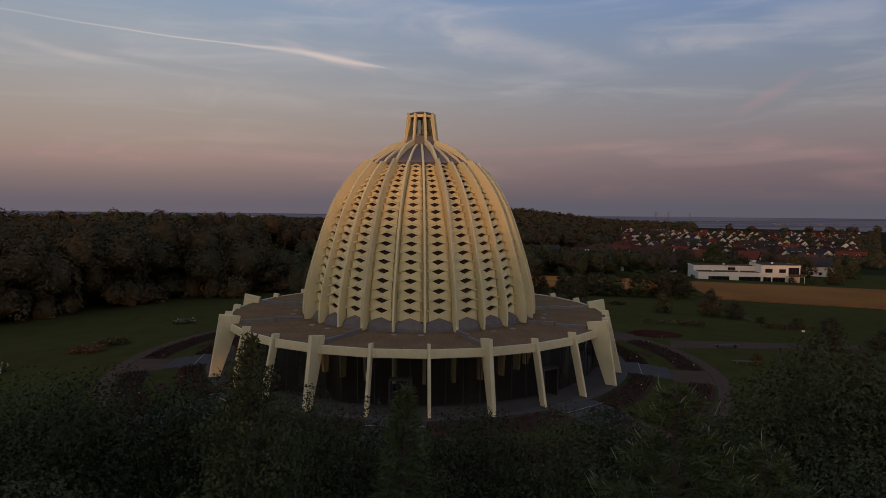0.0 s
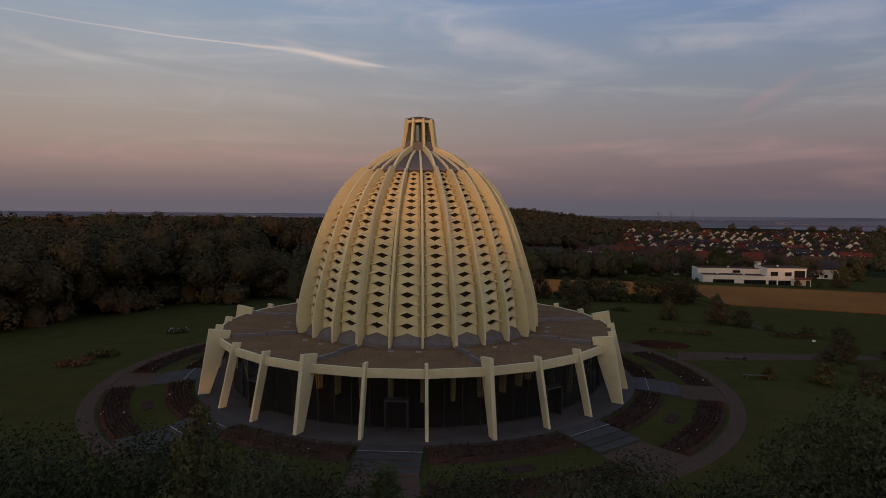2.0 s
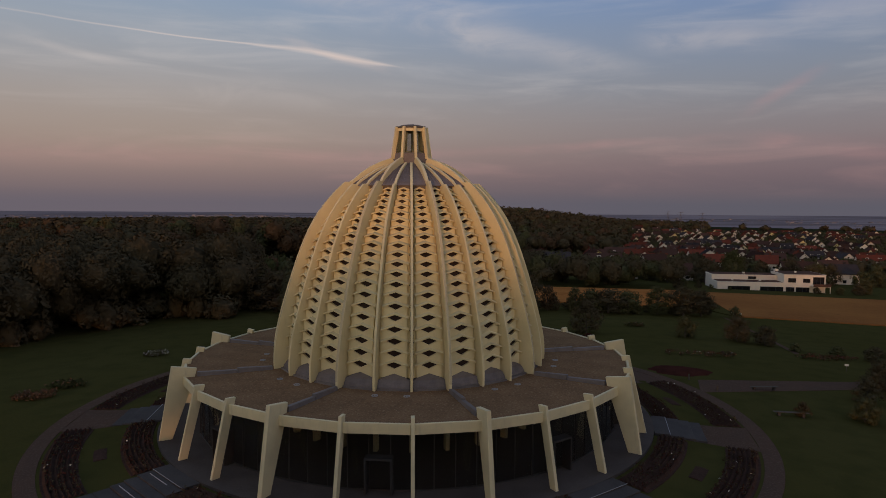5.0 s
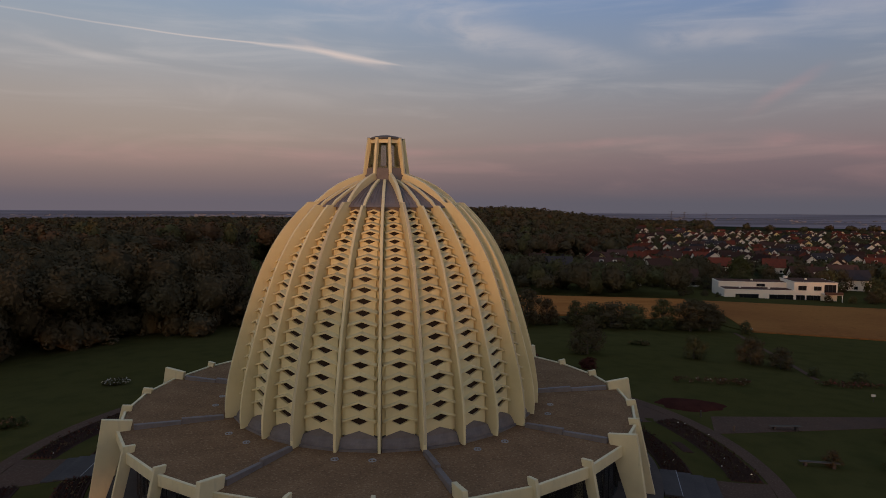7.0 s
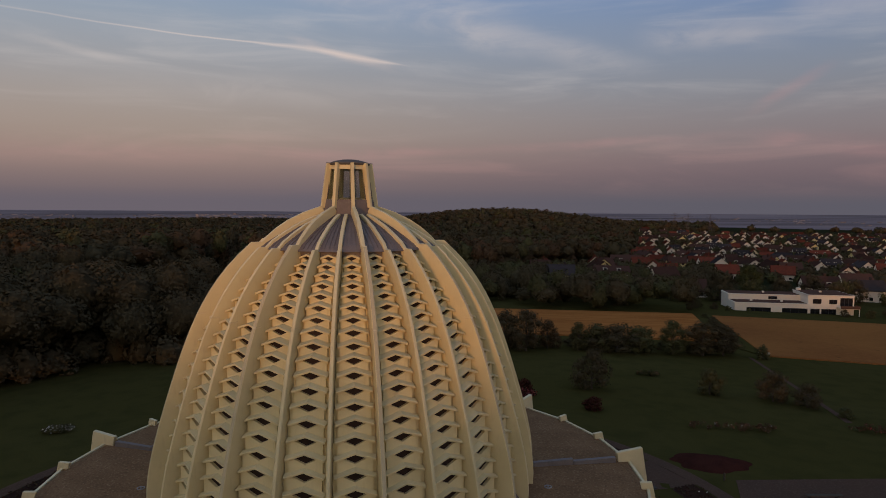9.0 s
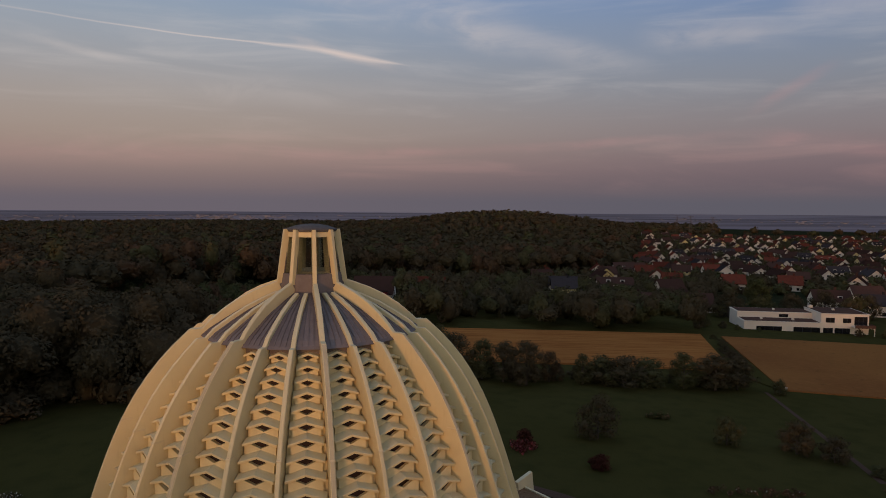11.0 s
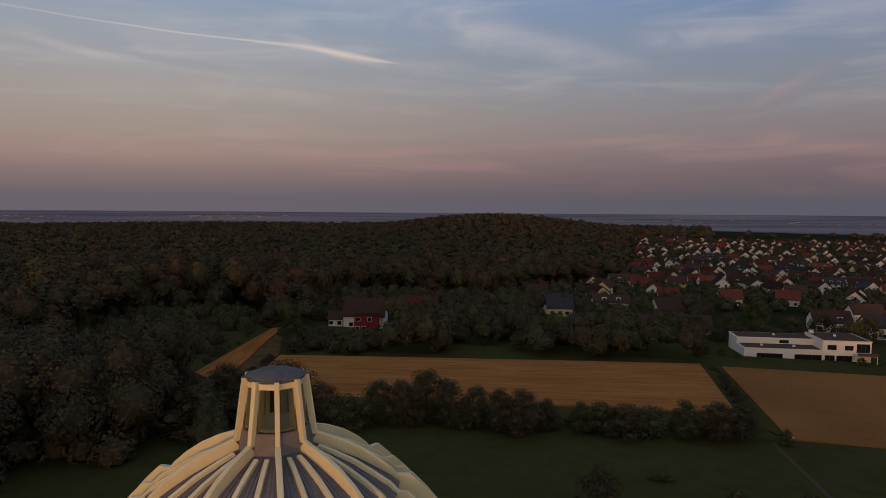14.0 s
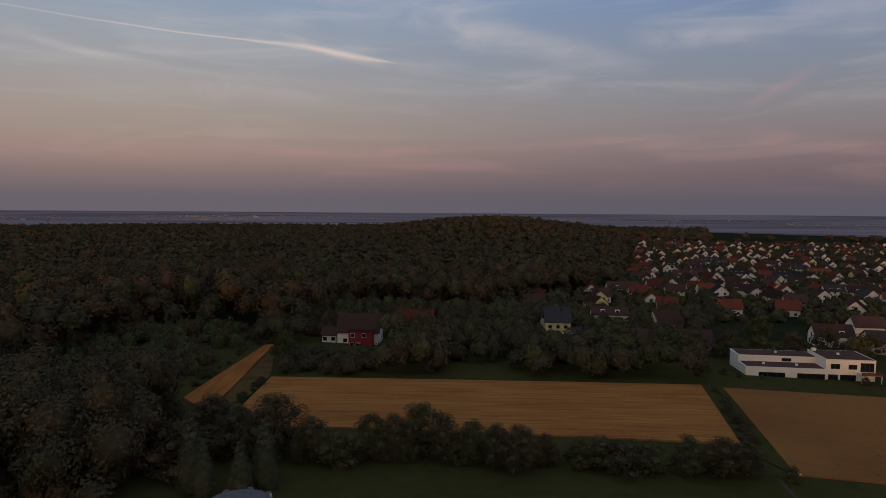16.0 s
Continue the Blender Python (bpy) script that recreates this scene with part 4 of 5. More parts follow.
# woods: one thing made of very many crowns
def crown_template(seed, level, sprigs, size, lobes=11):
    """A broadleaf crown: a shaded inner body under rounded boughs, each set with leafy sprays."""
    rng = np.random.default_rng(seed)
    V, F = lumpy_core(rng, level)
    V = V * 0.86
    up = np.linspace(0.95, -0.55, lobes)
    turn = np.arange(lobes) * 2.4 + rng.uniform(-0.4, 0.4, lobes)
    out = np.sqrt(1 - up ** 2)
    mid = np.stack([out * np.cos(turn), out * np.sin(turn), up], 1) * rng.uniform(0.48, 0.72, lobes)[:, None]
    rad = rng.uniform(0.28, 0.46, lobes)
    pick = rng.choice(lobes, sprigs * 2, p=rad ** 2 / np.sum(rad ** 2))
    d = rng.normal(size=(sprigs * 2, 3))
    d /= np.linalg.norm(d, axis=1)[:, None]
    pos = mid[pick] + d * (rad[pick] * rng.uniform(0.88, 1.12, sprigs * 2))[:, None]
    deep = (np.linalg.norm(pos[:, None] - mid[None], axis=2) / rad[None]).min(1)
    keep = np.nonzero((deep > 0.86) & (np.linalg.norm(pos, axis=1) > 0.5))[0][:sprigs]
    pos, d, n = pos[keep], d[keep], len(keep)
    nrm = d + rng.normal(size=(n, 3)) * 0.26 + np.array([0, 0, 0.25])
    t = np.cross(nrm, rng.normal(size=(n, 3)))
    t /= np.linalg.norm(t, axis=1)[:, None]
    b = np.cross(nrm, t)
    b /= np.linalg.norm(b, axis=1)[:, None]
    sz = size * rng.uniform(0.5, 1.3, n)[:, None]
    tri = np.stack([pos + t * sz, pos - t * sz * 0.6 + b * sz * 0.8, pos - t * sz * 0.6 - b * sz * 0.8], 1).reshape(-1, 3)
    F = np.concatenate([F, len(V) + np.arange(3 * n).reshape(-1, 3)])
    return np.concatenate([V, tri]), F


def woods(name, label, spots, templates, mats, seed, wide=(3.2, 5.5), tall=(4.5, 7.5), lift=(7, 11), mix=(0.48, 0.30, 0.22)):
    """spots: rows of x, y. Crowns of varied size stand close together on the land."""
    rng = np.random.default_rng(seed)
    VV, FF, II, base = [], [], [], 0
    zs = ground_z(spots[:, 0], spots[:, 1])
    for (x, y), z in zip(spots, zs):
        V, F = templates[rng.integers(len(templates))]
        a = rng.uniform(0, 2 * math.pi)
        w, h = rng.uniform(*wide), rng.uniform(*tall)
        c, s = math.cos(a), math.sin(a)
        P = V @ np.array([[c * w, s * w, 0], [-s * w, c * w, 0], [0, 0, h]]) + np.array([x, y, z + rng.uniform(*lift)])
        VV.append(P), FF.append(F + base)
        II.append(np.full(len(F), rng.choice(len(mats), p=np.array(mix[:len(mats)]) / np.sum(mix[:len(mats)]))))
        base += len(V)
    me = big_mesh(name, np.concatenate(VV), np.concatenate(FF), mats, np.concatenate(II))
    return tagged(new(name, me), label, "woods", kind="stuff")


def scatter(seed, x0, x1, y0, y1, cell, keep):
    """A jittered grid of places for which keep(x, y) holds."""
    rng = np.random.default_rng(seed)
    xs, ys = np.arange(x0, x1, cell), np.arange(y0, y1, cell)
    X, Y = np.meshgrid(xs, ys)
    X = X + rng.uniform(-0.42, 0.42, X.shape) * cell
    Y = Y + rng.uniform(-0.42, 0.42, Y.shape) * cell
    k = keep(X, Y)
    return np.stack([X[k], Y[k]], 1)


def wood_edge(x, y):
    """True on the wooded side of the lawn's left edge and beyond the meadow."""
    left = np.where(y < 20, x < -76 - (20 - y) * 0.9, np.where(y < 62, x < -76 + (y - 20) * 0.66, x < -36 - (y - 62) * 0.16))
    return left & (x > -0.62 * (y + 110) - 40)


near_templates = [crown_template(s, 1, 1300, 0.070, 16) for s in range(6)]
mid_templates = [crown_template(10 + s, 1, 270, 0.138) for s in range(6)]
scrub_templates = [crown_template(30 + s, 1, 440, 0.11) for s in range(6)]
far_templates = [crown_template(20 + s, 1, 70, 0.26, 8) for s in range(6)]
WOOD_MATS = [LEAF_DARK, LEAF, LEAF_RUST, LEAF_PALE]

near_spots = scatter(1, -140, -30, -20, 135, 4.8, lambda x, y: wood_edge(x, y) & ~((x > -92) & (y > 104)))
woods("wood_near", "dense mixed wood along the lawn's edge", near_spots, near_templates, WOOD_MATS[:3], 1, (3.2, 5.4), (3.6, 5.6), (6, 12.8), (0.90, 0.08, 0.02))
edge_spots = scatter(8, -150, -30, -20, 110, 5.0, lambda x, y: wood_edge(x, y) & ~wood_edge(x + 9, y - 5))
woods("wood_understorey", "dark bushes and low boughs along the wood's edge", edge_spots, scrub_templates, [LEAF_DARK], 6, (2.4, 3.8), (2.2, 4.4), (1.2, 3.6))
mid_spots = scatter(2, -330, 120, 135, 430, 7.0, lambda x, y: (x > -0.66 * (y + 85) - 25) & np.where(y < 205, x < -94, np.where(y < 276, x < 0.12 * y - 62, x < np.where(y < 330, 0.115 * y + 12, 0.115 * y + 12 + (y - 330) * 1.0))))
# more rust-brown crowns here: the hillside's warm light is put into leaf colour
woods("wood_hillside", "dense mixed wood on the hillside, warm light put into its rust-brown crowns", mid_spots, mid_templates, WOOD_MATS[:3], 2, (3.6, 6.2), (3.8, 6.0), (3.5, 14), (0.50, 0.12, 0.38))
far_spots = scatter(3, -1050, 1250, 430, 1560, 13.5, lambda x, y: (x > -0.68 * (y + 75) - 30) & (x < 0.74 * (y + 60)) & ~((x > 0.315 * y + 12) & (y < 1000 + 0.1 * x)) & ~((y > 1000) & (y < 1120) & (x > 0.42 * y + 40)) & ~((y > 1130) & (x > 0.42 * y + 40)))
woods("wood_far", "dark far woods over the ridge", far_spots, far_templates, WOOD_MATS[:3], 3, (6, 10), (5, 8.5), (1.5, 10), (0.80, 0.12, 0.08))

# unseen wood, added behind the camera so low sun reaches only the upper dome
back_spots = scatter(9, -150, 60, -142, -98, 7.0, lambda x, y: y < -98 - 0.05 * np.abs(x + 30))
woods("wood_behind", "unseen tall wood added behind the camera to keep low sun off the lower dome", back_spots, mid_templates, WOOD_MATS[:2], 10, (4.5, 7.0), (6, 8.5), (11.5, 16.5))
scrub_spots = scatter(4, -100, -44, 100, 205, 4.6, lambda x, y: (x < -51.5 + np.maximum(0, y - 178) * 0.3) & (np.sin(x * 0.21) * np.cos(y * 0.17) > -0.45))
woods("scrub", "low mixed scrub beside the wheat strip", scrub_spots, scrub_templates, [LEAF, LEAF_RUST, LEAF_PALE], 5, (1.8, 4.2), (1.6, 4.2), (0.6, 2.4))
belt = scatter(6, -30, 100, 146, 186, 6.0, lambda x, y: ~((x > 16) & (x < 34) & (y < 160)) & ~((x < -4) & (y > 168)) & ~((x > 80) & (y > 152)) & ~(x > 87))
tall_belt = belt[(belt[:, 0] > -4) & (belt[:, 0] < 15)]
low_belt = belt[(belt[:, 0] <= -4)]
rest = belt[(belt[:, 0] >= 15)]
woods("tree_belt", "tall dark trees between wheat field and houses", tall_belt, scrub_templates, [LEAF_DARK, LEAF], 7, (3.0, 4.5), (3.6, 5.4), (3, 11))
woods("hedge_belt", "low dark hedge trees below the red house", low_belt, scrub_templates, [LEAF_DARK, LEAF], 8, (2.6, 4.0), (2, 3.2), (1.4, 2.4))
woods("tree_belt", "dark garden trees along the far side of the wheat field", rest, scrub_templates, [LEAF_DARK, LEAF], 9, (2.6, 4.6), (2.6, 4.8), (1.8, 7.6))

fill = scatter(14, -70, 135, 186, 275, 7.0, lambda x, y: (x > -52 + 0.12 * (y - 186)) & (x < 0.62 * y - 20) & ~((np.abs(x + 16) < 15) & (np.abs(y - 188) < 11)) & ~((np.abs(x - 58) < 9) & (y < 226)) & ~((np.abs(x - 69) < 9) & (np.abs(y - 244) < 8)) & ~((np.abs(x - 99) < 10) & (np.abs(y - 258) < 9)) & ~((np.abs(x - 112) < 8) & (np.abs(y - 234) < 8)) & ~((np.abs(x - 4) < 9) & (np.abs(y - 220) < 8)) & ~((x > 96) & (y < 200)) & ~((np.abs(x - 49) < 6) & (np.abs(y - 266) < 8)))
woods("garden_trees", "dark garden trees round the nearer houses", fill, scrub_templates, [LEAF_DARK, LEAF], 15, (2.6, 4.6), (2.6, 4.6), (1.6, 5.6))

# hedge trees along the near side of the wheat
tree_kinds = {
    "green": broadleaf("green_tree", 11, 8.0, 3.1, 6200, 0.118, LEAF, foot=0.12, clumps=22),
    "dark": broadleaf("dark_tree", 12, 8.0, 3.3, 6200, 0.118, LEAF_DARK, foot=0.10, clumps=22),
    "rust": broadleaf("rusty_tree", 13, 8.0, 3.0, 6200, 0.118, LEAF_RUST, foot=0.10, clumps=22),
    "bush": broadleaf("bush", 14, 4.0, 2.7, 3000, 0.115, LEAF, foot=0.06),
    "dark_bush": broadleaf("dark_bush", 15, 4.0, 2.7, 3000, 0.115, LEAF_DARK, foot=0.06),
    "copper_bush": broadleaf("copper_bush", 16, 4.0, 2.8, 2000, 0.20, LEAF_RED, foot=0.05),
    "willow": broadleaf("willow", 17, 9.0, 4.2, 3000, 0.26, LEAF_PALE, foot=0.12),
}
WORDS = {"green": "leafy green broadleaf tree", "dark": "dark green broadleaf tree", "rust": "broadleaf tree with rusty brown leaves", "bush": "rounded green bush", "dark_bush": "dense dark green bush", "copper_bush": "low copper-red bush", "willow": "pale yellow-green willow"}


def plant(kind, x, y, high, where, wide=1.0, turn=0.0, group=""):
    wood, crown = tree_kinds[kind]
    base = {"bush": 4.0, "dark_bush": 4.0, "copper_bush": 4.0, "willow": 9.0}.get(kind, 8.0)
    name = "bush" if "bush" in kind else "tree"
    t = make_tree(name, WORDS[kind] + " " + where, name, wood, crown, (x, y), 1.0, turn, 1.0, group)
    f = high / base
    t.scale = (f * wide, f * wide, f)
    return t


rng = np.random.default_rng(21)
HEDGE = [("dark", -18, 82, 11.5, 0.95), ("dark", -11, 80, 8.0, 0.9), ("bush", -6, 79, 5.5, 1.0), ("green", -1.4, 82, 8.0, 0.9), ("dark", 3.2, 81, 8.2, 0.9),
         ("green", 7.4, 83, 9.8, 0.9), ("dark", 11.6, 80, 8.6, 0.8), ("green", 16.2, 80, 7.6, 0.9), ("dark", 20, 78, 7.6, 0.8), ("dark", 24, 76, 8.2, 0.85),
         ("rust", 28.7, 79, 5.6, 0.8), ("green", 34.7, 78, 5.6, 0.9), ("bush", 39, 79, 4.8, 1.1), ("dark_bush", 42, 77, 5.2, 1.2), ("bush", 46.7, 78, 4.8, 1.1),
         ("green", 53, 77, 6.6, 1.1), ("dark", 58.5, 76, 6.6, 1.2), ("dark", 63, 77, 6.0, 1.0), ("dark_bush", -25, 84, 7, 1.0), ("dark", -31, 90, 9, 1.0), ("bush", 69.5, 74.5, 2.6, 0.7)]
for kind, x, y, h, w in HEDGE:
    plant(kind, x, y, h, "in the hedge before the wheat", w * 1.3, rng.uniform(0, 360), "hedge trees")
for i in range(24):
    x = -34 + i * 4.3 + rng.uniform(-0.8, 0.8)
    plant("dark_bush" if rng.uniform() < 0.7 else "bush", x, 81.5 + rng.uniform(-1.5, 2.5) - 0.04 * x, rng.uniform(1.6, 3.6), "in the hedge before the wheat", rng.uniform(0.9, 1.3), rng.uniform(0, 360), "hedge bushes")
for kind, x, y, h, w in (("dark_bush", 29.7, 46.5, 5.6, 0.85), ("copper_bush", 26.9, 35.0, 1.6, 1.3), ("bush", 46.9, 45.5, 3.6, 0.9), ("dark_bush", 55.0, 43.0, 4.2, 1.0),
                         ("dark_bush", 58.5, 40.5, 3.2, 1.1), ("copper_bush", 19.4, 43.5, 1.8, 1.0), ("dark_bush", 52.3, 6.0, 2.6, 1.1), ("bush", 47.0, -1.5, 2.4, 1.1), ("dark_bush", 50.5, -5.0, 3.0, 1.2),
                         ("dark_bush", 70, 30, 2.2, 1.4), ("dark_bush", 41.0, -0.5, 1.4, 1.0), ("bush", 66, 33, 1.6, 1.4), ("bush", 61, 36, 1.4, 1.3), ("dark_bush", 58, 12, 3.4, 1.0), ("dark", 63, 4, 5.5, 0.9), ("dark_bush", 68, 14, 3.0, 1.2), ("bush", 55, -14, 3.2, 1.2), ("dark", 60, -9, 5.5, 1.0)):
    plant(kind, x, y, h, "on the dark lawn", w, rng.uniform(0, 360))
plant("willow", -33.0, 158.5, 9.5, "at the corner of the wheat", 0.85, 30)
plant("willow", 125.0, 194.0, 12.5, "behind the white building", 0.85, 80)


# rough growth along the balk between the two fields
rb = np.random.default_rng(33)
for i in range(26):
    f = rb.uniform(0, 1)
    bx, by = 70.4 + 14.2 * f + rb.uniform(-0.9, 0.9), 84.5 + 54.5 * f
    plant("dark_bush" if i % 3 else "bush", bx, by, rb.uniform(0.8, 1.9) * (1.2 - 0.4 * f), "on the grassy balk between the fields", rb.uniform(1.1, 1.7), rb.uniform(0, 360), "balk bushes")

# ragged growth along the wheat strip and the field's end
for i in range(34):
    f = rb.uniform(0, 1)
    if i % 3 == 0:
        bx, by = -49.2 + 2.2 * f + rb.uniform(-1.6, 0.4), 119 + 58 * f
    elif i % 3 == 1:
        bx, by = -40.5 - 7 * f, 183 + rb.uniform(-2, 1)
    else:
        bx, by = -33.4 + rb.uniform(-1.0, 0.5), 100 + 40 * f
    plant("bush" if i % 2 else "dark_bush", bx, by, rb.uniform(0.7, 1.7), "along the edge of the wheat", rb.uniform(1.1, 1.8), rb.uniform(0, 360), "edge bushes")

# dark trees that close the lawn's far corner
rc = np.random.default_rng(61)
for i in range(30):
    x, y = rc.uniform(-62, -22), rc.uniform(74, 101)
    if x > -36 and y > 90:
        y -= 12
    plant(("dark", "green", "dark", "dark_bush")[i % 4], x, y, rc.uniform(5, 9) * (0.75 if y > 88 else 1), "in the thicket at the lawn's far corner", rc.uniform(1.0, 1.5), rc.uniform(0, 360), "thicket trees")

# columnar cypresses
def cypress_crown(seed):
    r = np.random.default_rng(seed)
    centres = [(0.25 * math.cos(i * 2.4), 0.25 * math.sin(i * 2.4), 0.6 + i * 0.42) for i in range(24)]
    radii = [1.45 * math.sin(math.pi * (0.30 + 0.70 * (1 - i / 24)) * 0.5) ** 1.4 * (1 if i > 2 else 0.85) * (0.12 + 0.88 * (1 - i / 24) ** 0.6) + 0.05 for i in range(24)]
    v, f = leaves(r, centres, radii, 12000, 0.085, 1.5)
    for c, q in zip(centres, radii):
        hv, hf = lumpy_core(r, 1)
        f = np.concatenate([f, hf + len(v)])
        v = np.concatenate([v, hv * np.array([1, 1, 1.5]) * q * 0.8 + np.array(c)])
    return big_mesh("cypress_crown", v, f, CYPRESS)


cyp = cypress_crown(31)
cyp_trunk = Shape()
tube(cyp_trunk, (0, 0, -0.3), (0, 0, 8.5), 0.16, 0.03)
cyp_trunk = cyp_trunk.mesh("cypress_trunk", BARK)
for x, y, h in ((-27.0, 68.0, 11.5), (-24.6, 66.0, 8.4), (-19.2, 66.0, 8.8), (-16.4, 69.0, 10.6)):
    t = make_tree("cypress", "dark columnar cypress at the end of the lawn", "tree", cyp_trunk, cyp, (x, y), 1, rng.uniform(0, 360), 1, "cypresses")
    t.scale = (h / 10.8 * 1.6, h / 10.8 * 1.6, h / 10.8 * 1.08)

# tall trees in the foreground, under the start of the flight
big_kinds = [broadleaf("tall_tree", 40 + i, 12.5, 3.9, 30000, 0.069, m, clumps=44, heart=0) for i, m in enumerate((GROVE_LEAF, GROVE_LIGHT, GROVE_LEAF))]


def spire_parts(seed, high, radius, n, size):
    """A broadleaf tree with a pointed top that widens quickly downwards."""
    r = np.random.default_rng(seed)
    centres, radii = [], []
    for i in range(80):
        d = 0.12 + (high * 0.8) * (i / 80) ** 1.3
        spread = radius * min(1.0, d / 6) ** 0.8
        a = i * 2.4 + r.uniform(-0.4, 0.4)
        q = spread * r.uniform(0.25, 0.8)
        centres.append((q * math.cos(a), q * math.sin(a), high - d))
        radii.append(0.10 + 0.34 * spread * r.uniform(0.7, 1.1))
    s = Shape()
    tube(s, (0, 0, -0.3), (0, 0, high * 0.96), 0.24, 0.03, 8, 0.1)
    for c in centres:
        tube(s, (0, 0, c[2] - 0.6), c, 0.05, 0.012, 5, 0.08)
    v, f = leaves(r, centres, radii, n, size)
    return s.mesh("pointed_tree_trunk", BARK), big_mesh("pointed_tree_crown", v, f, GROVE_LIGHT)


big_kinds.append(spire_parts(47, 14.4, 2.9, 60000, 0.056))
FRONT = [(3, -4.4, -60.0, 14.5, 0.87)]
for i, (x, y, top, w) in enumerate(((-17.5, -55, 11.9, 1.05), (-14, -53.5, 11.4, 1.0), (-11, -55, 11.7, 1.0), (-8, -53.5, 11.5, 1.0), (-4.5, -54, 11.1, 0.95), (-1.5, -55, 10.6, 0.9), (2, -54, 10.5, 0.95),
                                    (5, -55, 10.6, 0.9), (7.6, -53, 10.3, 0.95), (10.5, -54.5, 10.3, 1.0), (14.2, -54.5, 13.0, 1.0), (16.8, -55, 12.0, 1.1), 
                                    (-14, -60, 10.9, 1.0), (-9.5, -60.5, 10.7, 1.0), (-1.5, -61, 10.0, 0.95), (9, -60, 10.2, 1.0), (13.5, -60, 11.0, 1.0))):
    FRONT.append((i % 3, x, y, top, w))
for i, x, y, h, w in FRONT:
    wood, crown = big_kinds[i]
    t = make_tree("tall_tree", ("green pointed broadleaf tree" if i == 3 else "dense dark broadleaf tree" if i != 1 else "dense green broadleaf tree") + " in the grove before the temple", "tree", wood, crown, (x, y), 1, rng.uniform(0, 360), 1, "grove trees")
    hh = (h - float(ground_z(x, y))) / (14.4 if i == 3 else 12.5)
    t.scale = (hh * w, hh * w, hh)
s, V, F, I = conifer_parts(51, 16.0, 6.2, 46000, 0.16, True)
spruce = make_tree("spruce", "dark spruce with pale shoots in the grove before the temple", "tree", s.mesh("spruce_trunk", BARK), big_mesh("spruce_crown", V, F, [NEEDLE, TIP], I), (4.6, -65.6))
spruce.scale = (1, 1, (14.95 - float(ground_z(4.6, -65.6))) / 16.0)
second = copy_thing(spruce, pose(6.5, -65.2, float(ground_z(6.5, -65.2)), 0, 0, 130))
second.scale = (1, 1, (13.7 - float(ground_z(6.5, -65.2))) / 16.0)
s, V, F, I = conifer_parts(52, 12.0, 2.6, 22000, 0.18, False)
t = make_tree("spruce", "slim dark spruce in the grove before the temple", "tree", s.mesh("slim_spruce_trunk", BARK), big_mesh("slim_spruce_crown", V, F, NEEDLE), (-0.4, -59.7))
t.scale = (1, 1, (13.2 - float(ground_z(-0.4, -59.7))) / 12.0)


# ---------------------------------------------------------------- houses
def window_mesh(w, h):
    """A window on the y=0 plane: a dark pane set in a pale surround."""
    s = Shape()
    s.box(-w / 2 - 0.1, w / 2 + 0.1, -0.05, 0.05, -0.1, h + 0.1, 0)
    s.box(-w / 2, w / 2, -0.058, 0.04, 0, h, 1)
    return s.mesh("window", [WHITE, DARK_GLASS])


WINDOW = window_mesh(1.3, 1.25)


def make_house(label, wide, deep, eaves, ridge, wall, roof, floors=2, chimney=True, turn=0.0, at=(0, 0), dormer=False):
    """A gabled house, its ridge along x; windows on the long sides and gables."""
    x, y = at
    h = thing("house", label, "house", "", (x, y, float(ground_z(x, y)) - 0.2), turn)
    a, b = wide / 2, deep / 2
    s = Shape()
    gable = [(-b, 0), (b, 0), (b, eaves), (0, ridge), (-b, eaves)]
    s.prism([(-a, q, z) for q, z in gable], [(a, q, z) for q, z in gable])
    part("wall", s.mesh("wall", wall), h)
    rise = (ridge - eaves) / b
    over = 0.55
    for sgn in (-1, 1):
        s = Shape()
        e = b + over
        low = [(-a - 0.5, sgn * e, eaves - over * rise), (a + 0.5, sgn * e, eaves - over * rise), (a + 0.5, sgn * 0.02, ridge + 0.02), (-a - 0.5, sgn * 0.02, ridge + 0.02)]
        s.prism(low, [(p[0], p[1], p[2] + 0.24) for p in low])
        part("roof", s.mesh("roof", roof), h)
    if chimney:
        part("chimney", Shape().box(a * 0.25, a * 0.25 + 0.7, 0.5, 1.2, ridge - 1.2, ridge + 1.1).box(a * 0.25 - 0.07, a * 0.25 + 0.77, 0.43, 1.27, ridge + 1.1, ridge + 1.22).mesh("chimney", roof), h)
    for fl in range(floors):
        z = 0.9 + 2.75 * fl
        if z + 1.3 < eaves:
            for side in (-1, 1):
                for u in np.linspace(-0.62, 0.62, 3 if wide > 9 else 2):
                    part("window", WINDOW, h, turn=0 if side < 0 else 180, at=(u * a, side * (b + 0.02), z))
        for side in (-1, 1):
            for u in ((-0.45, 0.45) if z + 1.3 < eaves else (0,)):
                if z + 1.4 < ridge - 0.8:
                    part("window", WINDOW, h, turn=-90 if side < 0 else 90, at=(side * (a + 0.02), u * b, z))
    if dormer:
        for u in (-0.4, 0.4):
            d = Shape().box(u * a - 0.9, u * a + 0.9, -b * 0.75, -b * 0.2, eaves + 0.3, eaves + 1.7)
            part("dormer", d.mesh("dormer", wall), h)
            part("window", WINDOW, h, at=(u * a, -b * 0.75 - 0.02, eaves + 0.38))
    return h


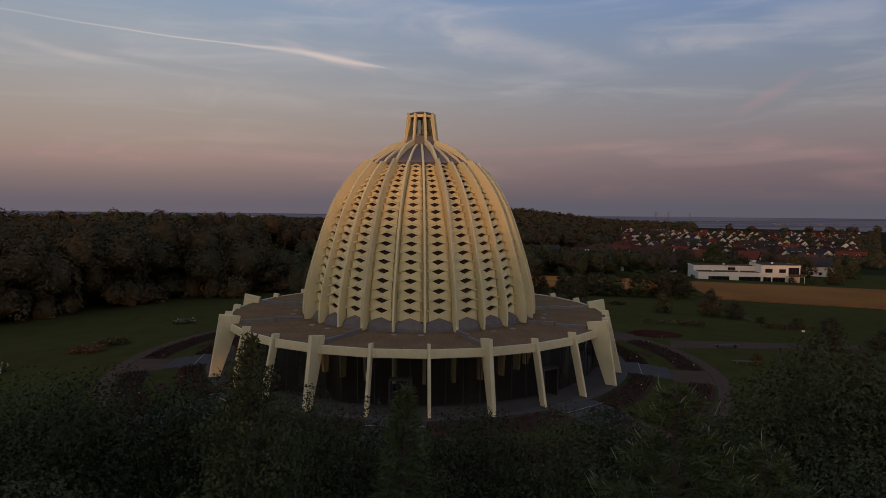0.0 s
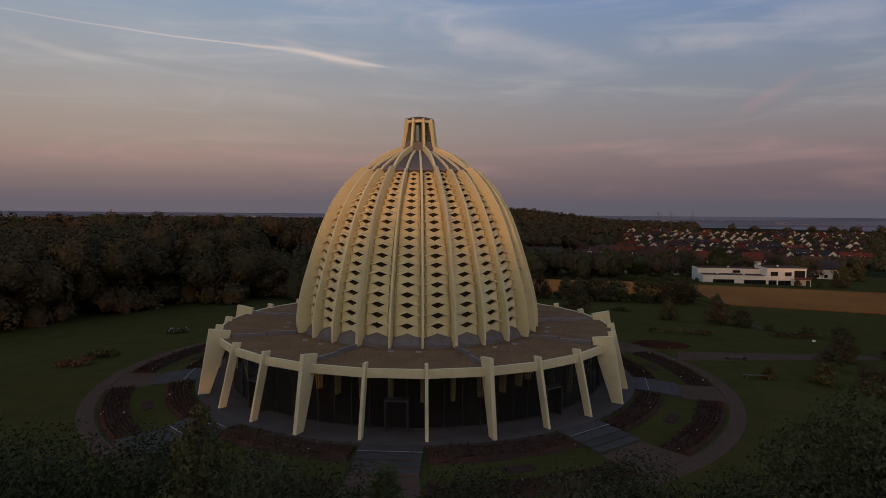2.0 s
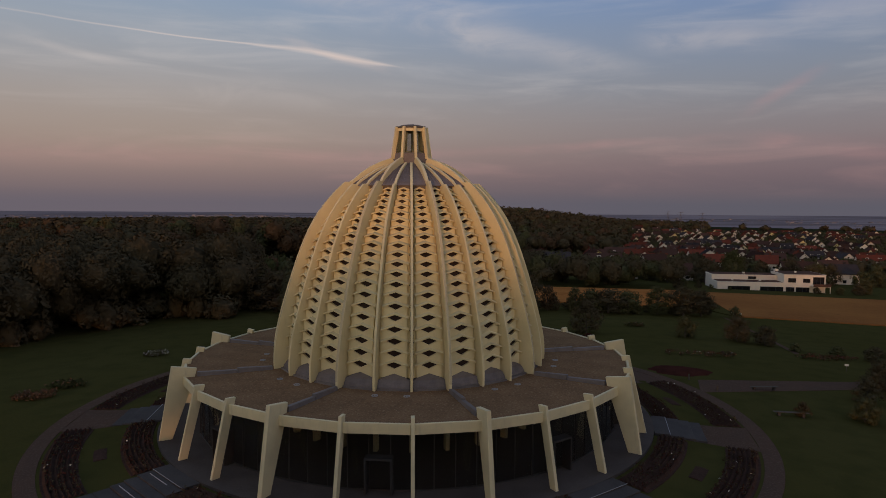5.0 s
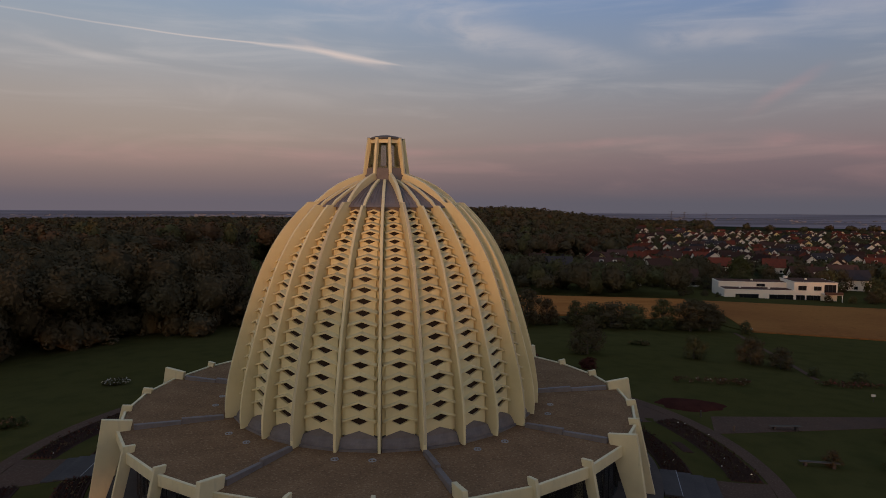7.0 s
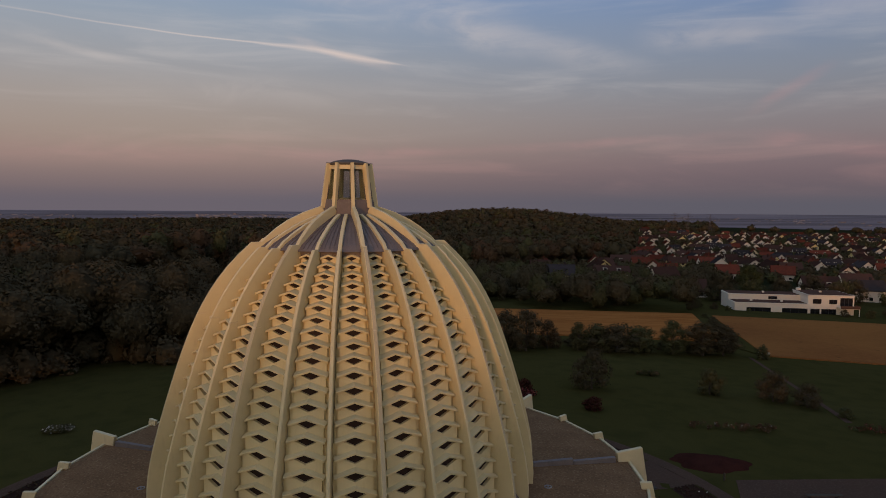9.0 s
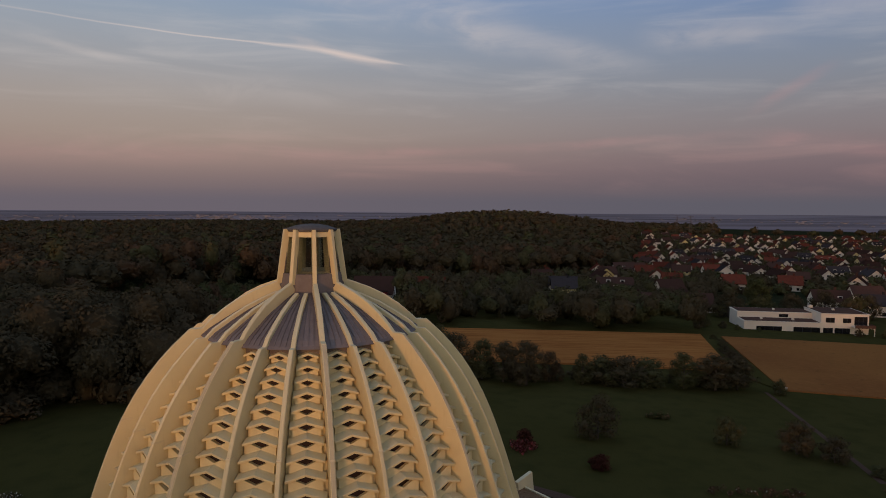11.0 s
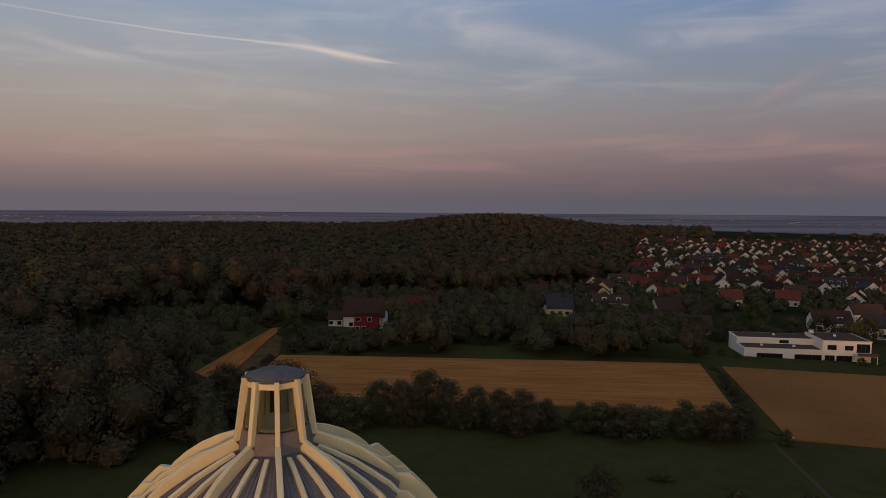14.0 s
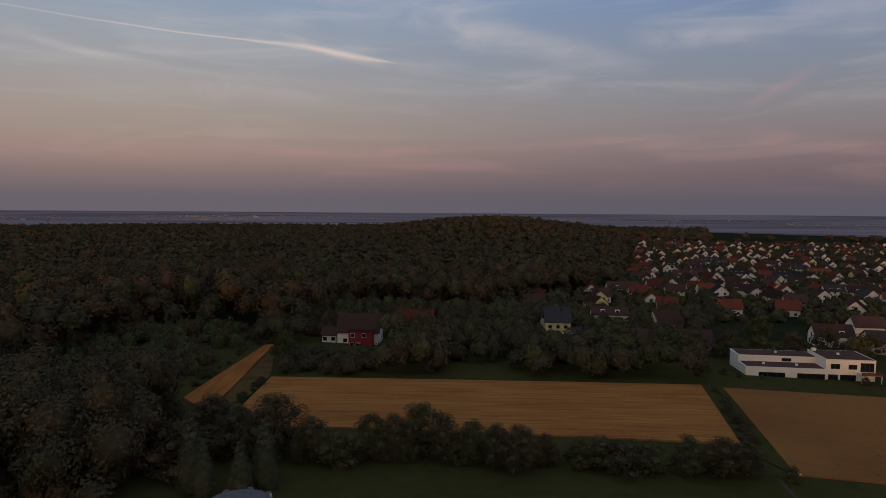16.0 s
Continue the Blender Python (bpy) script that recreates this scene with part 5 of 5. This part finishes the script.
kinds = []
for i, (word, wd, dp, ev, rg, wl, rf, dm) in enumerate((
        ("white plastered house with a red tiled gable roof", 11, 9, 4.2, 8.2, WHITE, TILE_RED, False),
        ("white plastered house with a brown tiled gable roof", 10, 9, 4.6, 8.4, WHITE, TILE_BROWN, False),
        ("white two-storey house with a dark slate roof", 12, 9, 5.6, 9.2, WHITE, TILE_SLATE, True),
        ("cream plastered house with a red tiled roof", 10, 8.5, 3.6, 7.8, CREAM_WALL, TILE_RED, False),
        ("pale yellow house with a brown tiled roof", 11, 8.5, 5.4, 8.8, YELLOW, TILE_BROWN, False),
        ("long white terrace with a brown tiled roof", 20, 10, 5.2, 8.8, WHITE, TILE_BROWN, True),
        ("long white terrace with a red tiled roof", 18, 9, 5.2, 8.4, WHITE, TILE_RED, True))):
    kinds.append((word, wd * 0.98, dp * 0.98, ev * 0.92, rg * 0.95, wl, rf, dm))

r5 = np.random.default_rng(77)
protos = {}
placed = []
row = 0
Y = 292.0
while Y < 1000:
    X = 0.325 * Y + 20 if Y > 430 else 0.115 * Y + 26 + max(0, Y - 330) * 1.1
    X += (row % 2) * 9
    stop = 0.70 * (Y + 30) + 30
    while X < stop:
        x, y = X + r5.uniform(-4, 4), Y + r5.uniform(-7, 7)
        k = int(r5.choice(7, p=[0.22, 0.28, 0.15, 0.10, 0.06, 0.12, 0.07]))
        face = r5.choice([0, 90], p=[0.35, 0.65]) + r5.normal(0, 14) - 12
        clear = not (95 < x < 145 and y < 290)
        if clear and r5.uniform() < 0.88:
            if k not in protos:
                w_ = kinds[k]
                protos[k] = make_house(w_[0] + " in the village", w_[1], w_[2], w_[3], w_[4], w_[5], w_[6], dormer=w_[7], at=(x, y), turn=face)
                tagged(protos[k], group="village houses")
            else:
                copy_thing(protos[k], pose(x, y, float(ground_z(x, y)) - 0.2, 0, 0, face))
            placed.append((x, y))
        X += 17 + r5.uniform(0, 8) + Y * 0.010 + (8 if k > 4 else 0) + (10 if Y < 360 else 0)
    Y += 19 + Y * 0.013
    row += 1
placed = np.array(placed)
vt = scatter(12, 40, 800, 262, 1030, 8.2, lambda x, y: (x > np.where(y > 430, 0.325 * y + 8, 0.10 * y + 14 + np.maximum(0, y - 330) * 1.0)) & (x < 0.72 * (y + 30) + 40))
gap = np.min(np.hypot(vt[:, None, 0] - placed[None, :, 0], vt[:, None, 1] - placed[None, :, 1] + 4), axis=1)
vt = vt[(gap > 7.6)]
woods("village_trees", "dark garden trees among the village houses", vt, [crown_template(60 + i, 1, 50, 0.28, 7) for i in range(5)], [LEAF_DARK, LEAF], 13, (2.0, 4.2), (2.2, 4.6), (1.6, 3.4))

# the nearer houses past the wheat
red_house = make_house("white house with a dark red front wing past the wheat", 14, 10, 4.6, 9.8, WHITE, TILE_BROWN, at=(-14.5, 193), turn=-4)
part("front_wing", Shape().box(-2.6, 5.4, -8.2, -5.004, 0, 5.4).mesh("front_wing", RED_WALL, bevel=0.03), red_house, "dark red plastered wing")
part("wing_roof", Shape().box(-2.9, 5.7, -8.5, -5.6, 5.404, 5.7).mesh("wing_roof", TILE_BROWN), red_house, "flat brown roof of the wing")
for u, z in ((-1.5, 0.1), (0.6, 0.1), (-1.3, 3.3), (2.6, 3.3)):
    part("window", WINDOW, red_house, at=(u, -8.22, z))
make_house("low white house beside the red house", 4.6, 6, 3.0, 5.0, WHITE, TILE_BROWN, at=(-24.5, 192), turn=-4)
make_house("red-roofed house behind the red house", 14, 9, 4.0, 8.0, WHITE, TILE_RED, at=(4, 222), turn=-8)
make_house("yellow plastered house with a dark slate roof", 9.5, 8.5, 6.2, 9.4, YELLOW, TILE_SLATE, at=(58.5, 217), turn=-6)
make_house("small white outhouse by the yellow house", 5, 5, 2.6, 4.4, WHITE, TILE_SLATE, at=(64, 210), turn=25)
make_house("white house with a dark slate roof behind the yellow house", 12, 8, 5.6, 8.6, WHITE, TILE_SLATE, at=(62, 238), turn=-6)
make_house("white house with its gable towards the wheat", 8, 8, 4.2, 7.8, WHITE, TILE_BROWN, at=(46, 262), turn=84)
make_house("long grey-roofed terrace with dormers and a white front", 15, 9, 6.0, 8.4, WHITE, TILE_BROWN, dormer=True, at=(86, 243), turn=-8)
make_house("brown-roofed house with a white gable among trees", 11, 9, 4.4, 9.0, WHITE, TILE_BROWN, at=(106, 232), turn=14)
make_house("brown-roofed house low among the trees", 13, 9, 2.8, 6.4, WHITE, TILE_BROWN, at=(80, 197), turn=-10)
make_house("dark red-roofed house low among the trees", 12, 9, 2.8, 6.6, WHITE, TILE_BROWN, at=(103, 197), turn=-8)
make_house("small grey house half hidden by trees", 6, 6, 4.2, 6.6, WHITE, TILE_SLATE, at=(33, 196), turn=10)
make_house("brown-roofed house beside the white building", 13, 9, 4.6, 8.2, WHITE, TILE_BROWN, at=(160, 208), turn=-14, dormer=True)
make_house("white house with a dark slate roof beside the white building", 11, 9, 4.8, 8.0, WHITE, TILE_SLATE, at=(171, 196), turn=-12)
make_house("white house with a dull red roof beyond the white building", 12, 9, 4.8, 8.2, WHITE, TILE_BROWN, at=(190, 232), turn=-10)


# ---------------------------------------------------------------- the white flat-roofed building
def white_building():
    x, y = 101.5, 155.0
    b = thing("villa", "white flat-roofed modern building beside the wheat field", "building", "", (x, y, -9.2), -8.6)
    def block(x0, x1, y0, y1, h, label):
        w = part("wall", Shape().box(x0, x1, y0, y1, -1.5, h).mesh("wall", WHITE), b, label)
        r = Shape().box(x0 - 0.15, x1 + 0.15, y0 - 0.15, y1 + 0.15, h + 0.004, h + 0.26)
        part("roof_edge", r.mesh("roof_edge", WHITE), b)
        part("roof", Shape().box(x0 + 0.35, x1 - 0.35, y0 + 0.35, y1 - 0.35, h + 0.264, h + 0.33).mesh("roof", FLAT_ROOF), b, "dark brown flat roof")
        return w
    block(0, 22, 0, 7, 3.7, "white low wing")
    block(0, 24, 7.004, 15, 5.5, "white clerestory wing")
    block(22.004, 35.4, 0.6, 13, 6.5, "white two-storey wing")
    def opening(x0, x1, z0, z1, yy, parts=3):
        f = 0.08
        posts = np.linspace(x0, x1, parts + 1)
        xs = [q for u in posts for q in (u - f / 2, u + f / 2)]
        zs = [z0 - f, z0, z1, z1 + f]
        solid = lambda a, c: 0 <= a < len(xs) - 1 and 0 <= c < 3 and not (a % 2 == 1 and c == 1)
        verts = [(xs[a], y, zs[c]) for y in (yy - 0.11, yy + 0.03) for c in range(4) for a in range(len(xs))]
        node = lambda a, c, back: back * 4 * len(xs) + c * len(xs) + a
        faces = []
        for a in range(len(xs) - 1):
            for c in range(3):
                if not solid(a, c):
                    continue
                faces += [tuple(node(p, q, b) for p, q in ((a, c), (a + 1, c), (a + 1, c + 1), (a, c + 1))) for b in (0, 1)]
                for p, q, da, dc in (((a, c), (a + 1, c), 0, -1), ((a, c + 1), (a + 1, c + 1), 0, 1), ((a, c), (a, c + 1), -1, 0), ((a + 1, c), (a + 1, c + 1), 1, 0)):
                    if not solid(a + da, c + dc):
                        faces.append((node(*p, 0), node(*q, 0), node(*q, 1), node(*p, 1)))
        win = part("window", Shape().add(verts, faces).mesh("window", DARK_FRAME), b, "dark window frame")
        for u in range(parts):
            part("pane", Shape().box(posts[u] + f / 2, posts[u + 1] - f / 2, yy - 0.03, yy + 0.02, z0, z1).mesh("pane", DARK_GLASS), win)
    opening(3.6, 10.8, 0.4, 2.4, -0.03, 3)
    opening(14.2, 21.6, 0.3, 2.4, -0.03, 3)
    opening(22.8, 25.4, 0.1, 2.3, 0.57, 2)
    opening(26.0, 30.2, 0.0, 2.3, 0.57, 2)
    opening(23.4, 25.8, 4.1, 5.4, 0.57, 2)
    opening(28.2, 30.4, 4.1, 5.3, 0.57, 2)
    opening(31.4, 34.9, 3.5, 5.9, 0.57, 3)
    opening(12.4, 15.0, 4.3, 5.1, 6.97, 3)
    part("balcony", Shape().box(30.4, 35.8, -2.4, 0.596, 2.9, 3.2).box(30.4, 30.6, -2.4, -2.2, -1.5, 2.896).box(35.6, 35.8, -2.4, -2.2, -1.5, 2.896).mesh("balcony", WHITE), b, "white balcony on posts")
    part("parapet", Shape().box(30.3, 35.9, -2.5, -2.38, 3.0, 3.9).box(35.804, 35.92, -2.38, 0.59, 3.0, 3.9).mesh("parapet", FLAT_ROOF), b, "brown balcony parapet")
    part("chimney", Shape().box(22.6, 23.7, 11.0, 12.2, 5.7, 7.6).mesh("chimney", WHITE), b, "white roof turret")
    part("plinth", Shape().box(-0.2, 35.6, -0.35, -0.004, -1.5, 0.0).mesh("plinth", FLAT_ROOF), b, "brown plinth wall")
    for u, v in ((6, 3.5), (15, 3), (28, 7), (12, 11)):
        h = 4.03 if v < 7 and u < 22 else (6.83 if u > 22 else 5.83)
        part("roof_vent", Shape().box(u - 0.3, u + 0.3, v - 0.3, v + 0.3, h, h + 0.5).mesh("roof_vent", WHITE), b)


white_building()
for i, (x, y, h) in enumerate(((98, 152, 1.6), (95, 155, 2.2), (91, 158, 2.8), (87, 153, 3.0), (104, 150.5, 1.2), (131, 146, 2.2), (138, 144.5, 2.4), (145, 146, 3.6), (150, 150, 5.0), (141, 167, 8), (118, 178, 7.5), (108, 180, 9), (150, 178, 8.5), (160, 186, 8), (168, 178, 6), (146, 188, 9), (178, 183, 6), (132, 184, 8), (92, 176, 8), (98, 184, 8), (88, 186, 7))):
    plant("dark_bush" if i % 2 else "bush", x, y, h, "beside the white building", 1.0, 40 * i)

# ---------------------------------------------------------------- beds, bench and signs on the lawn
def bed_plants(name, label, spots, seed, mats, size=0.12, high=0.45, per=14, share=(0.75, 0.25)):
    r = np.random.default_rng(seed)
    centres = [(x + r.normal(0, 0.12), y + r.normal(0, 0.12), float(ground_z(x, y)) + 0.14 + r.uniform(0.2, 1) * high) for x, y in spots]
    v, f = leaves(r, centres, [0.30] * len(centres), per * len(centres), size, 0.8, 0.2)
    idx = r.choice(len(mats), len(f), p=share)
    return tagged(new(name, big_mesh(name, v, f, mats, idx)), label, "flowers", kind="stuff")


for n in range(9):
    a0, a1 = bearing(3 * n + 1.5) + 7.2, bearing(3 * n + 4.5) - 7.2
    inner = [polar(r, a) for r in (24.9, 25.7, 26.5) for a in np.linspace(a0, a1, 16)]
    outer = [polar(r, a) for r in (30.5, 31.3, 32.2) for a in np.linspace(a0 - 0.5, a1 + 0.5, 22)]
    bed_plants("rose_bushes", "low rose bushes with a few pale blooms in dark soil", inner + outer, 100 + n, [LEAF_RED, FLOWER_WHITE, LEAF_DARK], 0.10, 0.30, 16, (0.52, 0.006, 0.474))
    a = (a0 + a1) / 2
    x, y = polar(28.6, a)
    ring_patch(28.0, 29.1, a - 2.6, a + 2.6, 0.04, SOIL, "flower_bed", "small round soil bed in the grass strip", "flower bed", hump=0.06)
for name, label, cx, cy, rx, ry, mats, share in (("flowers", "white flower clump on the lawn", -37.0, 26.0, 1.7, 0.9, [LEAF, FLOWER_WHITE], (0.86, 0.14)),
                                          ("flowers", "pale flower bed on the lawn", -40.5, 9.6, 2.0, 1.2, [LEAF_PALE, FLOWER_ORANGE], (0.85, 0.15)),
                                          ("flowers", "orange flower bed on the lawn", -42.0, 5.4, 2.4, 1.3, [LEAF_RUST, FLOWER_ORANGE], (0.75, 0.25)),
                                          ("flowers", "white flower clump at the lawn's edge", -48.0, -3.5, 1.6, 1.1, [LEAF, FLOWER_WHITE], (0.8, 0.2)),
                                          ("flowers", "long flower border with orange and white blooms", 42.8, 28.8, 5.6, 1.1, [LEAF_RUST, FLOWER_ORANGE, FLOWER_WHITE], (0.86, 0.12, 0.02)),
                                          ("flowers", "yellow flowers on the far lawn", 41.5, 57.0, 1.8, 0.9, [LEAF_PALE, FLOWER_ORANGE], (0.8, 0.2)),
                                          ("flowers", "red flower bed by the roof's edge", 18.8, 41.0, 1.6, 2.2, [LEAF_RED, FLOWER_RED], (0.6, 0.4)),
                                          ("flowers", "mixed border along the far path", 62.5, 30.5, 5.0, 1.0, [LEAF_RUST, FLOWER_RED, LEAF], (0.6, 0.1, 0.3))):
    rr = np.random.default_rng(int(abs(cx * 10)))
    spots = [(cx + rx * q * math.cos(t), cy + ry * q * math.sin(t)) for q, t in zip(np.sqrt(rr.uniform(0, 1, 60)), rr.uniform(0, 6.3, 60))]
    bed_plants(name, label, spots, int(abs(cy * 7)), mats, 0.13, 0.5, 18, share)

# heap of red soil beside the path
heap = Shape()
rings = []
for q, z in ((1.0, -0.1), (0.9, 0.12), (0.7, 0.36), (0.4, 0.55), (0.05, 0.62)):
    ring = []
    for i in range(40):
        t = 2 * math.pi * i / 40
        wv = 1 + 0.10 * math.sin(3 * t + 1) + 0.06 * math.sin(7 * t)
        px, py = 34.8 + 4.2 * q * wv * math.cos(t), 17.0 + 2.6 * q * wv * math.sin(t)
        ring.append((px, py, float(ground_z(px, py)) + z + 0.04 * math.sin(9 * t) * q))
    rings.append(ring)
heap.strip(rings, closed=True)
heap.add(rings[-1], [tuple(range(40))])
tagged(new("soil_heap", heap.mesh("soil_heap", RED_SOIL, shade=True)), "low oval bed of dark red soil beside the path", "soil bed", kind="structure")


def bench(at, turn, label):
    x, y = at
    b = thing("bench", label, "bench", "benches", (x, y, float(ground_z(x, y))), turn)
    for j in range(3):
        part("slat", Shape().box(-1.7, 1.7, -0.24 + 0.17 * j, -0.10 + 0.17 * j, 0.42, 0.47).mesh("slat", WOOD, bevel=0.01), b)
    for u in (-1.2, 1.2):
        part("leg", Shape().box(u - 0.12, u + 0.12, -0.2, 0.24, -0.1, 0.418).mesh("leg", STONE, bevel=0.01), b, "stone leg")


bench((42.0, 9.3), 0, "long pale wooden bench without a back on the lawn")
bench((39.6, -0.8), -10, "pale wooden bench beside low bushes")
for (x, y), w, h in (((60.7, 22.6), 0.5, 0.3), ((69.7, 76.0), 0.8, 0.5), ((71.2, 75.6), 0.5, 0.5)):
    sg = thing("sign", "small pale sign board on a post", "sign", "", (x, y, float(ground_z(x, y))), -20)
    part("post", Shape().box(-0.04, 0.04, -0.04, 0.04, -0.2, 1.0).mesh("post", WOOD), sg)
    part("board", Shape().box(-w / 2, w / 2, -0.07, -0.044, 0.75, 0.75 + h).mesh("board", WHITE), sg, "pale board")
# short marker posts by the path
for a in (10.1, 9.5):
    x, y = polar(36.5, bearing(a))
    pst = thing("marker_post", "short pale marker post beside the path", "post", "marker posts", (x, y, float(ground_z(x, y))))
    part("shaft", Shape().box(-0.07, 0.07, -0.07, 0.07, -0.1, 0.75).mesh("shaft", WOOD, bevel=0.01), pst)
# side path at the far right of the lawn
draped([(59.8, 34), (60.7, 34), (68.2, 76), (67.5, 76)], 0.02, 0.2, GRIT, "path", "narrow grit path along the lawn to the fields", "path", 3)

# ---------------------------------------------------------------- far off: towns on the plain and masts
r7 = np.random.default_rng(5)
s = Shape()
for i in range(220):
    az = r7.uniform(-0.66, 0.75)
    cl = math.sin(az * 19) * 0.5 + math.sin(az * 7 + 1)
    rr = 3000 + 500 * cl * r7.uniform(0.3, 1) + r7.uniform(0, 900)
    x, y = rr * math.sin(az), rr * math.cos(az)
    z = float(ground_z(x, y))
    w, d, h = r7.uniform(1.5, 6) * (1 + 2 * (r7.uniform() < 0.05)), r7.uniform(8, 20), r7.choice([1.5, 2.5, 3.5, 6], p=[0.45, 0.35, 0.17, 0.03])
    s.box(x - w, x + w, y - d / 2, y + d / 2, z - 2, z + h)
for i in range(190):
    az = r7.choice([-0.56, -0.40, -0.33, -0.26, 0.52], p=[0.12, 0.2, 0.36, 0.24, 0.08]) + r7.normal(0, 0.028)
    rr = r7.uniform(3000, 3900)
    x, y = rr * math.sin(az), rr * math.cos(az)
    z = float(ground_z(x, y))
    w, d, h = r7.uniform(3, 13), r7.uniform(8, 20), r7.choice([1.5, 2.5, 4, 9], p=[0.5, 0.33, 0.15, 0.02])
    s.box(x - w, x + w, y - d / 2, y + d / 2, z - 2, z + h)
me = bpy.data.meshes.new("far_town")
me.from_pydata(s.v, [], s.f)
me.materials.append(FAR_WALL)
tagged(new("far_town", me), "pale buildings of far towns on the plain", "town", kind="stuff")
for az, rr in ((0.395, 1080), (0.425, 1120), (0.375, 1150)):
    x, y = rr * math.sin(az), rr * math.cos(az)
    m = thing("pylon", "thin steel lattice pylon on the ridge", "pylon", "pylons", (x, y, float(ground_z(x, y))))
    st = Shape()
    for sx in (-1, 1):
        for sy in (-1, 1):
            tube(st, (2.2 * sx, 2.2 * sy, 0), (0.3 * sx, 0.3 * sy, 34), 0.18, 0.12, 4, 0, 1)
    part("mast", st.mesh("mast", PYLON), m)
    for z, w in ((24, 6), (29, 7.5), (33, 4.5)):
        part("arm", Shape().box(-w, w, -0.2, 0.2, z, z + 0.35).mesh("arm", PYLON), m)
